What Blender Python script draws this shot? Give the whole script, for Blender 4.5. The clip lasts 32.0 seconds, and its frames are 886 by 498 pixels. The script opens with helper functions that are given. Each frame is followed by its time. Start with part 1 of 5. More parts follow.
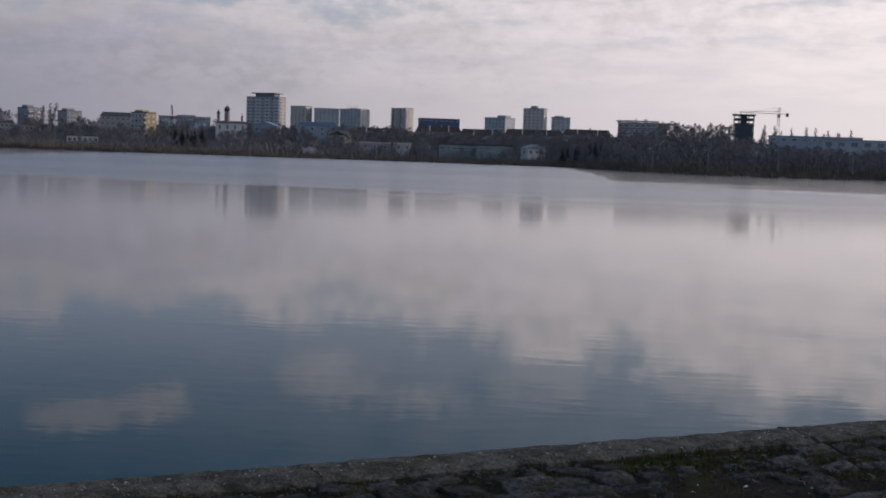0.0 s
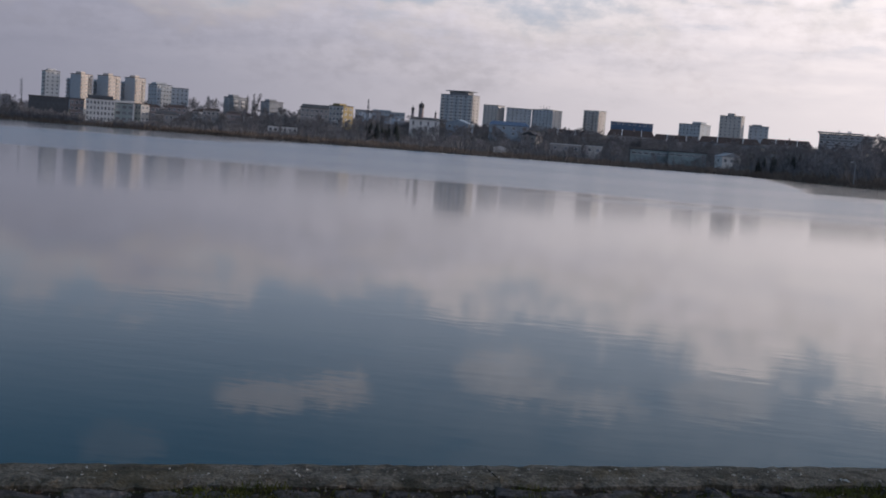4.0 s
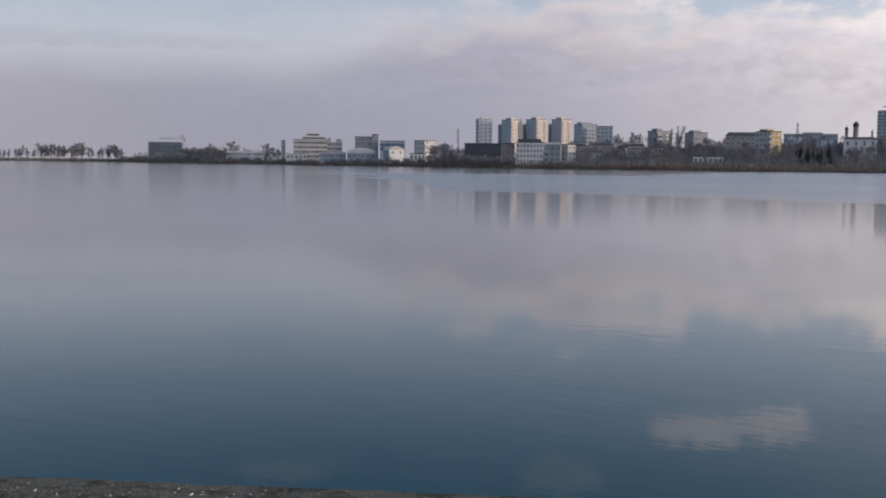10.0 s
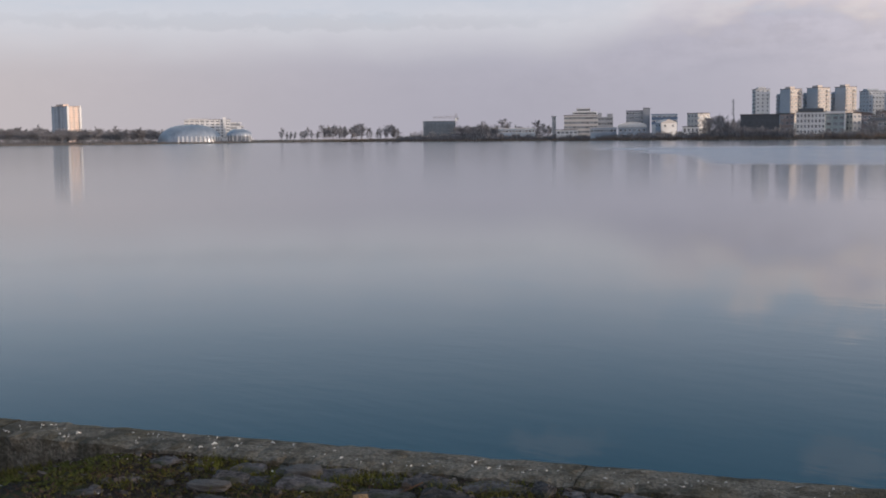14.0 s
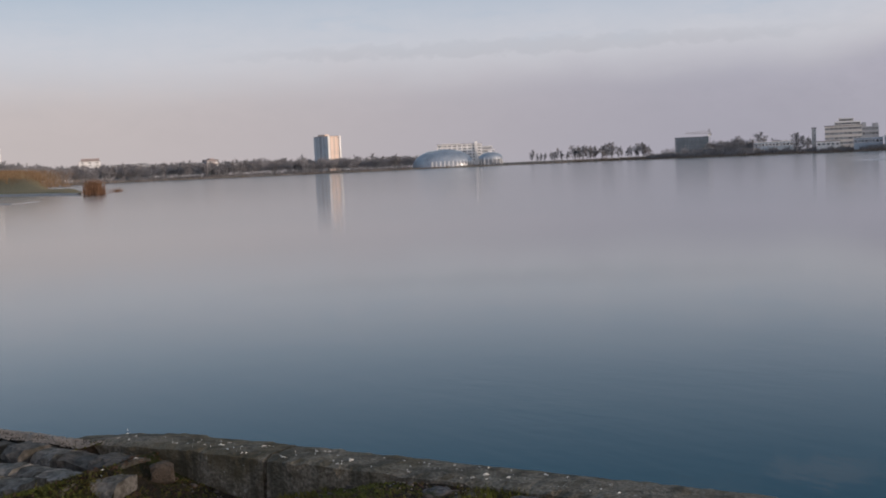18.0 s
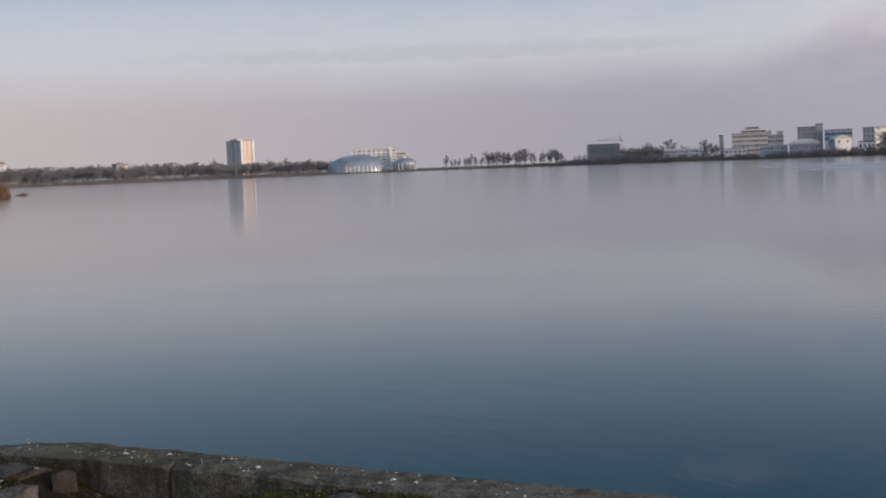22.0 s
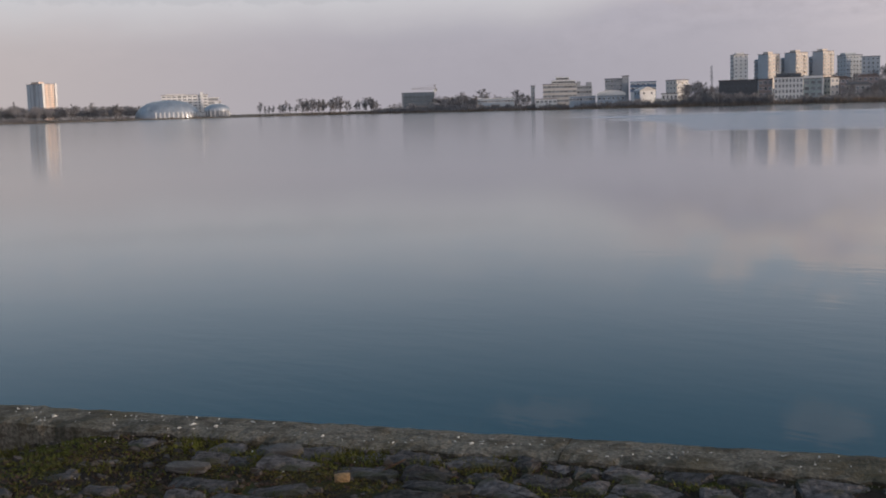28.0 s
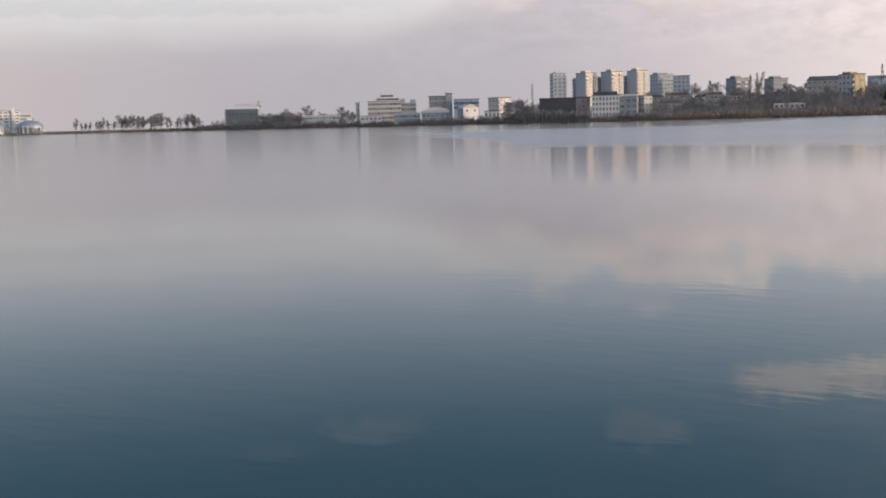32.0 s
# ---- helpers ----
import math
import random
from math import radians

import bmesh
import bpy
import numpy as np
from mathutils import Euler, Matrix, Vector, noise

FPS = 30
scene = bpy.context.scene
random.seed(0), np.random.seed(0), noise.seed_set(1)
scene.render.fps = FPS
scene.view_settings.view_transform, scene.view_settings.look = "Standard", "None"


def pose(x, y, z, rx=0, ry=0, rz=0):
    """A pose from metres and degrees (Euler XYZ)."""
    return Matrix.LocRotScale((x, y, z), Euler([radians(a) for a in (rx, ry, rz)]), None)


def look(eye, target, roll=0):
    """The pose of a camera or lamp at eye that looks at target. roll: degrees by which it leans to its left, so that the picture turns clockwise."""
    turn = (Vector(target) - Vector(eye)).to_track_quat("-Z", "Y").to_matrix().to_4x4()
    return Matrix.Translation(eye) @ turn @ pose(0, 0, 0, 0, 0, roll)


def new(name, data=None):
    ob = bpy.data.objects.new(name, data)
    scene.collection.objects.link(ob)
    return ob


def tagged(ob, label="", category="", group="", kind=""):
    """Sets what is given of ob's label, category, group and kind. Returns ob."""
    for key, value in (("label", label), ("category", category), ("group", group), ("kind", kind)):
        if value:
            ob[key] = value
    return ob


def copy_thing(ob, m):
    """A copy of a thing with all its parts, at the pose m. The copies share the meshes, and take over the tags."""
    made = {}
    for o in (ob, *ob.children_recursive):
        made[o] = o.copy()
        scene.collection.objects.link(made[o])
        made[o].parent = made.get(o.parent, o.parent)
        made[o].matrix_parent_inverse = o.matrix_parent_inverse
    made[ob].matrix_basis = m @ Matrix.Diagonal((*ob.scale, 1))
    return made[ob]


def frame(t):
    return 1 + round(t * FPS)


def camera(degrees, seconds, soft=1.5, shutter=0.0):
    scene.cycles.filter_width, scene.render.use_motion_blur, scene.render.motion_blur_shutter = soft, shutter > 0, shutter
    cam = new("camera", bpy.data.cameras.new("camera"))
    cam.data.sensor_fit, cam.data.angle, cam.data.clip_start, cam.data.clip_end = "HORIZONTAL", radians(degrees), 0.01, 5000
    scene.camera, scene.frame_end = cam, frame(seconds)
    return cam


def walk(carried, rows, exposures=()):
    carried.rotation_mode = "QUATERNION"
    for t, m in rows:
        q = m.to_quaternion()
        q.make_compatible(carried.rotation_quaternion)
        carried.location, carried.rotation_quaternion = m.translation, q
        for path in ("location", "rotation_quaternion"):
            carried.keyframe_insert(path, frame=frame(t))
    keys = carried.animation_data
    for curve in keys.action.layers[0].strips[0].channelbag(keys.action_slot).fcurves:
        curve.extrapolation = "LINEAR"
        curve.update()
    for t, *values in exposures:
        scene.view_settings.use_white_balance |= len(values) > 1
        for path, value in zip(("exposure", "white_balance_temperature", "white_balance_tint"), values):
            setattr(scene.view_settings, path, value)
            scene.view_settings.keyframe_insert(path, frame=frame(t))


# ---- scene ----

EYE = 2.2        # camera above the lake's level
KERB = 0.7       # top of the quay kerb above the lake

# seconds, x, y, heading to the right, tilt up, lean
PATH = [
    (0, 0.07, -0.08, -3.40, -4.44, 1.96),
    (0.5, 0.07, -0.07, -4.04, -4.21, 2.56),
    (1, 0.06, -0.07, -5.73, -4.36, 2.85),
    (1.5, 0.05, -0.07, -8.16, -4.43, 3.00),
    (2, 0.05, -0.08, -9.23, -4.19, 3.33),
    (2.5, 0.04, -0.07, -10.41, -4.15, 3.92),
    (4.5, 0.03, 0.01, -13.29, -5.02, 4.07),
    (5, 0.03, 0.01, -15.07, -4.36, 3.85),
    (5.5, 0.03, 0.02, -17.97, -4.27, 3.86),
    (6, 0.02, 0.03, -19.91, -4.34, 3.12),
    (6.5, 0.02, 0.03, -21.40, -4.46, 2.88),
    (7, 0.02, 0.03, -23.25, -4.17, 2.48),
    (7.5, 0.02, 0.04, -24.88, -4.61, 1.06),
    (8, 0.02, 0.04, -25.71, -4.27, 0.67),
    (8.5, 0.02, 0.05, -27.78, -4.48, -0.06),
    (9, 0.02, 0.05, -29.19, -3.93, 0.12),
    (9.5, 0.02, 0.06, -30.85, -3.90, 0.28),
    (10, 0.02, 0.05, -33.10, -4.18, 0.62),
    (10.5, 0.02, 0.02, -35.56, -4.75, 0.39),
    (11, 0.01, 0.01, -37.55, -5.14, 0.11),
    (11.5, 0.01, -0.00, -39.42, -6.24, 0.57),
    (12, 0.00, -0.00, -40.22, -6.80, 0.01),
    (12.5, -0.02, -0.01, -41.72, -5.79, -0.70),
    (13, -0.05, -0.00, -43.89, -5.69, -0.95),
    (13.5, -0.07, 0.01, -45.51, -5.53, -0.73),
    (15.5, -0.22, 0.06, -48.44, -4.84, 0.28),
    (16, -0.27, 0.08, -51.05, -4.26, 0.87),
    (16.5, -0.33, 0.10, -54.38, -4.00, -1.51),
    (17, -0.35, 0.09, -57.57, -3.87, -1.92),
    (17.5, -0.35, 0.09, -58.32, -3.93, -2.33),
    (18, -0.34, 0.09, -58.44, -4.03, -2.54),
    (18.5, -0.35, 0.09, -58.22, -4.04, -2.45),
    (19, -0.35, 0.10, -57.70, -3.88, -2.43),
    (19.5, -0.34, 0.10, -57.40, -3.90, -2.45),
    (20, -0.34, 0.10, -57.01, -3.84, -2.51),
    (20.5, -0.34, 0.11, -56.11, -3.65, -2.38),
    (21, -0.33, 0.11, -55.69, -3.89, -2.47),
    (21.5, -0.32, 0.11, -54.72, -4.08, -2.44),
    (22, -0.31, 0.11, -54.26, -3.94, -2.27),
    (22.5, -0.31, 0.12, -53.59, -3.89, -2.24),
    (23, -0.31, 0.12, -53.36, -3.95, -2.38),
    (23.5, -0.30, 0.12, -52.20, -3.94, -2.10),
    (24, -0.29, 0.12, -51.17, -4.07, -1.95),
    (24.5, -0.27, 0.12, -50.54, -4.20, -2.22),
    (25, -0.26, 0.12, -49.80, -4.18, -2.05),
    (25.5, -0.25, 0.12, -49.33, -4.27, -2.37),
    (27.5, -0.16, 0.09, -46.85, -5.09, -2.23),
    (28, -0.15, 0.09, -45.37, -6.76, -1.64),
    (28.5, -0.14, 0.10, -43.16, -6.45, -1.37),
    (29, -0.14, 0.10, -42.50, -6.22, -1.69),
    (29.25, -0.26, 0.24, -42.30, -6.30, -1.66),
    (29.5, -0.80, 0.83, -42.74, -6.84, -1.46),
    (30, -0.80, 0.83, -41.18, -6.32, -1.37),
    (30.5, -0.80, 0.83, -40.38, -6.45, -1.60),
    (31, -0.80, 0.83, -38.91, -6.63, -1.54),
    (31.5, -0.80, 0.83, -37.58, -6.28, -1.40),
    (32, -0.80, 0.83, -36.91, -6.18, -1.58),
]


def row(t, x, y, yaw, tilt, lean):
    return t, pose(x, y, EYE, 90 + tilt, 0, -yaw) @ pose(0, 0, 0, 0, 0, lean)


cam = camera(41.2, 32.0, soft=1.9)
walk(cam, [row(*r) for r in PATH], [(0, -0.70, 6150, 9), (2, -0.55, 6150, 9), (5, -0.37, 6250, 8.5), (7, -0.22, 6300, 8), (9, -0.12, 6400, 8), (10, -0.08, 6450, 8), (11, 0.02, 6520, 8), (13, 0.18, 6650, 8),
                                    (18, 0.03, 6700, 8), (23, 0.02, 6700, 8), (28, 0.06, 6950, 8), (29, 0.16, 7050, 8), (29.6, 0.32, 7250, 8), (32, 0.33, 7250, 8)])

# ------------------------------------------------------------------ sky, sun
SUN_AZ, SUN_EL = 62.0, 7.0


def heading(az):
    a = radians(az)
    return Vector((math.sin(a), math.cos(a), 0.0))


class Nodes:
    """Short hand for building a node tree."""

    def __init__(self, tree):
        self.tree = tree
        tree.nodes.clear()

    def put(self, value, socket):
        if isinstance(value, bpy.types.NodeSocket):
            self.tree.links.new(value, socket)
        elif value is not None:
            socket.default_value = value

    def node(self, kind, ins=None):
        n = self.tree.nodes.new(kind)
        for k, v in (ins or {}).items():
            self.put(v, n.inputs[k])
        return n

    def math(self, op, a, b=None):
        n = self.node("ShaderNodeMath")
        n.operation = op
        self.put(a, n.inputs[0])
        self.put(b, n.inputs[1])
        return n.outputs[0]

    def ramp(self, value, lo, hi, to_lo=0.0, to_hi=1.0, smooth=True):
        n = self.node("ShaderNodeMapRange", {0: value, 1: lo, 2: hi, 3: to_lo, 4: to_hi})
        n.interpolation_type = "SMOOTHSTEP" if smooth else "LINEAR"
        return n.outputs[0]

    def mix(self, f, a, b, kind="MIX"):
        n = self.tree.nodes.new("ShaderNodeMix")
        n.data_type, n.blend_type = "RGBA", kind
        self.put(f, n.inputs[0])
        for v, s in ((a, n.inputs[6]), (b, n.inputs[7])):
            self.put((*v, 1.0) if isinstance(v, tuple) and len(v) == 3 else v, s)
        return n.outputs[2]

    def noise(self, vec, scale, detail=4.0, rough=0.55):
        return self.node("ShaderNodeTexNoise", {"Vector": vec, "Scale": scale, "Detail": detail, "Roughness": rough}).outputs[0]

    def xyz(self, vec):
        n = self.tree.nodes.new("ShaderNodeSeparateXYZ")
        self.put(vec, n.inputs[0])
        return n.outputs

    def vec(self, x, y, z):
        return self.node("ShaderNodeCombineXYZ", {0: x, 1: y, 2: z}).outputs[0]


# clouds standing by themselves above the veil: heading, height angle, half width, half height, density
PUFFS = ((-17.4, 12.1, 2.1, 0.95, 0.62), (-20.6, 12.5, 2.9, 0.75, 0.50), (-8.4, 10.7, 2.9, 1.45, 0.50), (-4.2, 11.7, 2.6, 0.7, 0.45), (1.6, 10.9, 2.8, 1.3, 0.45),
         (-41.0, 14.7, 3.2, 0.6, 0.20), (-27.4, 14.9, 2.1, 1.0, 0.19), (11.0, 10.6, 4.5, 1.2, 0.5), (-46.5, 15.6, 3.0, 0.5, 0.12))


def make_world():
    w = bpy.data.worlds.new("sky")
    scene.world = w
    w.use_nodes = True
    k = Nodes(w.node_tree)
    d = k.node("ShaderNodeTexCoord").outputs["Generated"]
    x, y, z = k.xyz(d)
    z = k.math("MAXIMUM", z, 0.0)
    az = k.math("MULTIPLY", k.math("ARCTAN2", x, y), 57.2958)
    el = k.math("MULTIPLY", k.math("ARCSINE", z), 57.2958)
    sky_node = k.node("ShaderNodeTexSky")
    sky_node.sky_type, sky_node.sun_disc = "NISHITA", False
    sky_node.sun_elevation, sky_node.sun_rotation = radians(SUN_EL), radians(SUN_AZ)
    sky_node.air_density, sky_node.dust_density, sky_node.ozone_density = 1.0, 1.2, 1.6
    sky = sky_node.outputs[0]
    clear = k.mix(1.0, sky, (0.115, 0.115, 0.115), "MULTIPLY")
    blue = k.mix(k.ramp(z, 0.07, 0.29), (0.56, 0.61, 0.765), (0.085, 0.232, 0.395))
    clear = k.mix(0.75, clear, blue)
    # how far the view turns towards the sun
    s = heading(SUN_AZ)
    toward = k.math("ADD", k.math("MULTIPLY", x, s.x), k.math("MULTIPLY", y, s.y))
    glow = k.ramp(toward, -0.15, 0.92)
    east = k.ramp(az, -43.0, -27.0)
    # lumps of cloud at three sizes, wider than high
    lump = k.noise(k.vec(az, k.math("MULTIPLY", el, 1.7), 3.0), 0.26, 3.0, 0.5)
    fine = k.noise(k.vec(az, k.math("MULTIPLY", el, 1.6), 7.0), 0.85, 4.0, 0.6)
    big = k.noise(k.vec(az, k.math("MULTIPLY", el, 1.5), 1.0), 0.085, 2.0, 0.5)
    lump0, fine0, big0 = (k.math("SUBTRACT", n, 0.5) for n in (lump, fine, big))
    # a low veil of cloud with a lumpy upper edge, higher towards the sun
    top = k.math("ADD", k.ramp(az, -42.0, -28.0, 5.7, 7.5), k.math("ADD", k.ramp(az, -8.0, 4.0, 0.0, 2.0), k.ramp(az, 4.0, 22.0, 0.0, 2.0)))
    top = k.math("ADD", top, k.ramp(az, 24.0, 60.0, 0.0, 14.0))
    edge = k.math("SUBTRACT", el, top)
    edge = k.math("ADD", edge, k.math("MULTIPLY", lump0, k.ramp(east, 0.0, 1.0, 1.2, 6.5)))
    edge = k.math("ADD", edge, k.math("MULTIPLY", fine0, k.ramp(east, 0.0, 1.0, 0.6, 2.6)))
    edge = k.math("ADD", edge, k.math("MULTIPLY", big0, k.ramp(east, 0.0, 1.0, 1.0, 2.5)))
    veil = k.node("ShaderNodeMapRange", {0: edge, 1: k.ramp(east, 0.0, 1.0, -3.6, -1.3), 2: k.ramp(east, 0.0, 1.0, 4.2, 1.0), 3: 0.95, 4: k.ramp(az, -30.0, 2.0, 0.06, 0.22)})
    veil.interpolation_type = "SMOOTHSTEP"
    cover = veil.outputs[0]
    # unseen broken cloud high up, above the lake and behind it, added for light
    deck = k.vec(k.math("DIVIDE", x, k.math("ADD", z, 0.25)), k.math("DIVIDE", y, k.math("ADD", z, 0.25)), 3.0)
    high_up = k.math("MULTIPLY", k.ramp(k.noise(deck, 3.4, 4.0, 0.5), 0.44, 0.62), k.ramp(el, 17.0, 30.0, 0.0, 0.6))
    cover = k.math("MAXIMUM", cover, high_up)
    for a0, e0, ha, he, dense in PUFFS:
        a = k.math("DIVIDE", k.math("ADD", k.math("SUBTRACT", az, a0), k.math("MULTIPLY", lump0, 4.0)), ha)
        b = k.math("DIVIDE", k.math("ADD", k.math("SUBTRACT", el, e0), k.math("MULTIPLY", fine0, 2.4)), he)
        q = k.math("ADD", k.math("MULTIPLY", a, a), k.math("MULTIPLY", b, b))
        cover = k.math("MAXIMUM", cover, k.ramp(q, 0.15, 1.7, dense, 0.0))
    # colour of the cloud: grey mauve, rosy towards the sun, paler on its upper edge
    low = k.mix(glow, (0.385, 0.372, 0.452), (1.22, 1.06, 1.01))
    low = k.mix(k.ramp(toward, -0.25, -0.85), low, (0.56, 0.50, 0.51))
    high = k.mix(glow, k.mix(east, (0.60, 0.575, 0.625), (0.66, 0.575, 0.575)), (1.22, 1.09, 1.03))
    cloud = k.mix(k.ramp(edge, -2.6, 0.4), low, high)
    shade = k.math("MULTIPLY", k.ramp(lump, 0.34, 0.66, 1.07, 0.93), k.ramp(fine, 0.33, 0.68, 1.07, 0.93))
    shade = k.mix(k.math("MULTIPLY", k.ramp(edge, -6.0, -2.0), k.ramp(az, -50.0, -15.0, 0.15, 1.0)), (1.0, 1.0, 1.0), k.vec(shade, shade, shade))
    cloud = k.mix(1.0, cloud, shade, "MULTIPLY")
    # long flat patches, with blue showing through here and there
    streak = k.noise(k.vec(k.math("MULTIPLY", az, 0.20), k.math("MULTIPLY", el, 0.95), 8.0), 1.0, 5.0, 0.58)
    tone = k.ramp(streak, 0.34, 0.68, 0.965, 1.08)
    tint = k.vec(k.math("ADD", k.math("MULTIPLY", k.math("SUBTRACT", tone, 1.0), 1.12), 1.0), tone, k.math("ADD", k.math("MULTIPLY", k.math("SUBTRACT", tone, 1.0), 0.8), 1.0))
    tone = k.mix(k.math("MULTIPLY", k.ramp(el, 1.8, 4.2), k.ramp(az, -50.0, -12.0, 0.2, 1.0)), (1.0, 1.0, 1.0), tint)
    # a long thin grey streak over the western shore
    along = k.math("DIVIDE", k.math("ADD", az, 54.0), 15.0)
    across = k.math("DIVIDE", k.math("ADD", k.math("SUBTRACT", el, 5.55), k.math("MULTIPLY", fine0, 1.1)), 0.42)
    thin = k.ramp(k.math("ADD", k.math("MULTIPLY", along, along), k.math("MULTIPLY", across, across)), 0.2, 1.3, 0.88, 1.0)
    tone = k.mix(1.0, tone, k.vec(thin, thin, thin), "MULTIPLY")
    cloud = k.mix(1.0, cloud, tone, "MULTIPLY")
    gap = k.math("MULTIPLY", k.ramp(streak, 0.47, 0.33, 0.0, 0.36), k.math("MULTIPLY", k.ramp(el, 4.6, 7.0), k.ramp(el, 17.0, 26.0, 1.0, 0.3)))
    cover = k.math("MULTIPLY", cover, k.math("SUBTRACT", 1.0, gap))
    col = k.mix(cover, clear, cloud)
    # the whole sky brightens towards the sun
    lift = k.math("MULTIPLY", k.ramp(az, -42.0, 14.0, 1.0, 1.27, False), k.ramp(el, 1.0, 8.5, 0.94, 1.05))
    col = k.mix(1.0, col, k.vec(lift, lift, lift), "MULTIPLY")
    bg = k.node("ShaderNodeBackground", {"Color": col, "Strength": 1.0}).outputs[0]
    out = w.node_tree.nodes.new("ShaderNodeOutputWorld")
    w.node_tree.links.new(bg, out.inputs[0])


make_world()
sun_data = bpy.data.lights.new("sun", "SUN")
sun_data.energy, sun_data.angle, sun_data.color = 2.9, radians(0.6), (1.0, 0.77, 0.60)
sun_ob = new("sun", sun_data)
sun_ob.matrix_world = look(heading(SUN_AZ) * 100 * math.cos(radians(SUN_EL)) + Vector((0, 0, 100 * math.sin(radians(SUN_EL)))), (0, 0, 0))

# ------------------------------------------------------------------ materials
MATS = {}


def surface(name, colour, rough=0.8, vary=0.25, grain=2.0, coarse=0.2, metal=0.0, bump=0.0, per_object=0.0, spec=0.4, tint=None, blotch=0.35):
    """A mottled surface: grain and stains at two sizes, in object space metres."""
    if name in MATS:
        return MATS[name]
    m = bpy.data.materials.new(name)
    m.use_nodes = True
    k = Nodes(m.node_tree)
    pos = k.node("ShaderNodeTexCoord").outputs["Object"]
    n1, n2 = k.noise(pos, grain, 4.0, 0.6), k.noise(pos, coarse, 3.0, 0.55)
    dark = tuple(c * (1 - vary) for c in colour)
    light = tuple(min(1, c * (1 + vary)) for c in colour)
    col = k.mix(k.ramp(n1, 0.3, 0.7), dark, light)
    col = k.mix(k.math("MULTIPLY", k.ramp(n2, 0.45, 0.7), blotch), col, tint or tuple(c * 0.55 for c in colour))
    if per_object:
        r = k.node("ShaderNodeObjectInfo").outputs["Random"]
        v = k.ramp(r, 0, 1, 1 - per_object, 1 + per_object, False)
        col = k.mix(1.0, col, k.vec(v, v, v), "MULTIPLY")
    p = m.node_tree.nodes.new("ShaderNodeBsdfPrincipled")
    k.put(col, p.inputs["Base Color"])
    k.put(k.ramp(n1, 0.2, 0.8, max(0.02, rough - 0.12), min(1, rough + 0.12)), p.inputs["Roughness"])
    p.inputs["Metallic"].default_value = metal
    p.inputs["Specular IOR Level"].default_value = spec
    if bump:
        k.put(k.node("ShaderNodeBump", {"Strength": 0.8, "Distance": bump, "Height": n1}).outputs[0], p.inputs["Normal"])
    out = m.node_tree.nodes.new("ShaderNodeOutputMaterial")
    m.node_tree.links.new(p.outputs[0], out.inputs[0])
    MATS[name] = m
    return m


def water_material():
    m = bpy.data.materials.new("lake_water")
    m.use_nodes = True
    k = Nodes(m.node_tree)
    pos = k.node("ShaderNodeNewGeometry").outputs["Position"]
    x, y, z = k.xyz(pos)
    r = k.math("SQRT", k.math("ADD", k.math("MULTIPLY", x, x), k.math("MULTIPLY", y, y)))
    az = k.math("MULTIPLY", k.math("ARCTAN2", x, y), 57.2958)
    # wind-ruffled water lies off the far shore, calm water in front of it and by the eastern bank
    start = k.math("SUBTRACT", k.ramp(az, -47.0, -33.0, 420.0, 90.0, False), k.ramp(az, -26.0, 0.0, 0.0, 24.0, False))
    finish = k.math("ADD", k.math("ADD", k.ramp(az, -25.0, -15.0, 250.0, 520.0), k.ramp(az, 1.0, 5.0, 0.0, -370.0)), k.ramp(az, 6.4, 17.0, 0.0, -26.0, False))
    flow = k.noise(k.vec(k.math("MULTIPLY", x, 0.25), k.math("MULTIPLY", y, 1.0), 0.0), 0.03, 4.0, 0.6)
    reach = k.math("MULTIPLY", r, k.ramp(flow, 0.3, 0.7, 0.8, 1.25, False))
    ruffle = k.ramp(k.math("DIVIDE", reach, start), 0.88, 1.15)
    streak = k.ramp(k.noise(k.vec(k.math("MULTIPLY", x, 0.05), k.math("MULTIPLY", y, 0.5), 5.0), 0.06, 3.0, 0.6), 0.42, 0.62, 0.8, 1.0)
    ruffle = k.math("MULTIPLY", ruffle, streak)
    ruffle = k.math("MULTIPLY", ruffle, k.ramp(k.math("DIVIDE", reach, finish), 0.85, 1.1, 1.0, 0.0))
    near_streak = k.ramp(k.noise(k.vec(k.math("MULTIPLY", x, 0.3), k.math("MULTIPLY", y, 1.0), 9.0), 0.22, 3.0, 0.6), 0.55, 0.72)
    # ripples
    waves = k.noise(k.vec(k.math("MULTIPLY", x, 0.4), y, 0.0), 4.5, 3.0, 0.55)
    swell = k.noise(k.vec(k.math("MULTIPLY", x, 0.5), y, 2.0), 0.55, 2.0, 0.5)
    h = k.math("ADD", k.math("MULTIPLY", waves, k.math("ADD", 0.0027, k.math("MULTIPLY", near_streak, 0.0045))), k.math("MULTIPLY", swell, 0.007))
    bump = k.node("ShaderNodeBump", {"Strength": 0.35, "Distance": 1.0, "Height": h}).outputs[0]
    p = m.node_tree.nodes.new("ShaderNodeBsdfPrincipled")
    murk = k.noise(pos, 0.05, 3.0, 0.5)
    # ruffled part is paler blue: sky reflection put into its base colour
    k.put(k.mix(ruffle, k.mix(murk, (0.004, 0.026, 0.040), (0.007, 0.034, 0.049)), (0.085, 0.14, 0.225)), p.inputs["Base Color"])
    k.put(k.math("ADD", k.math("ADD", 0.022, k.ramp(r, 17.0, 60.0, 0.0, 0.08)), k.math("MULTIPLY", ruffle, 0.13)), p.inputs["Roughness"])
    p.inputs["IOR"].default_value = 1.333
    k.put(bump, p.inputs["Normal"])
    out = m.node_tree.nodes.new("ShaderNodeOutputMaterial")
    m.node_tree.links.new(p.outputs[0], out.inputs[0])
    return m


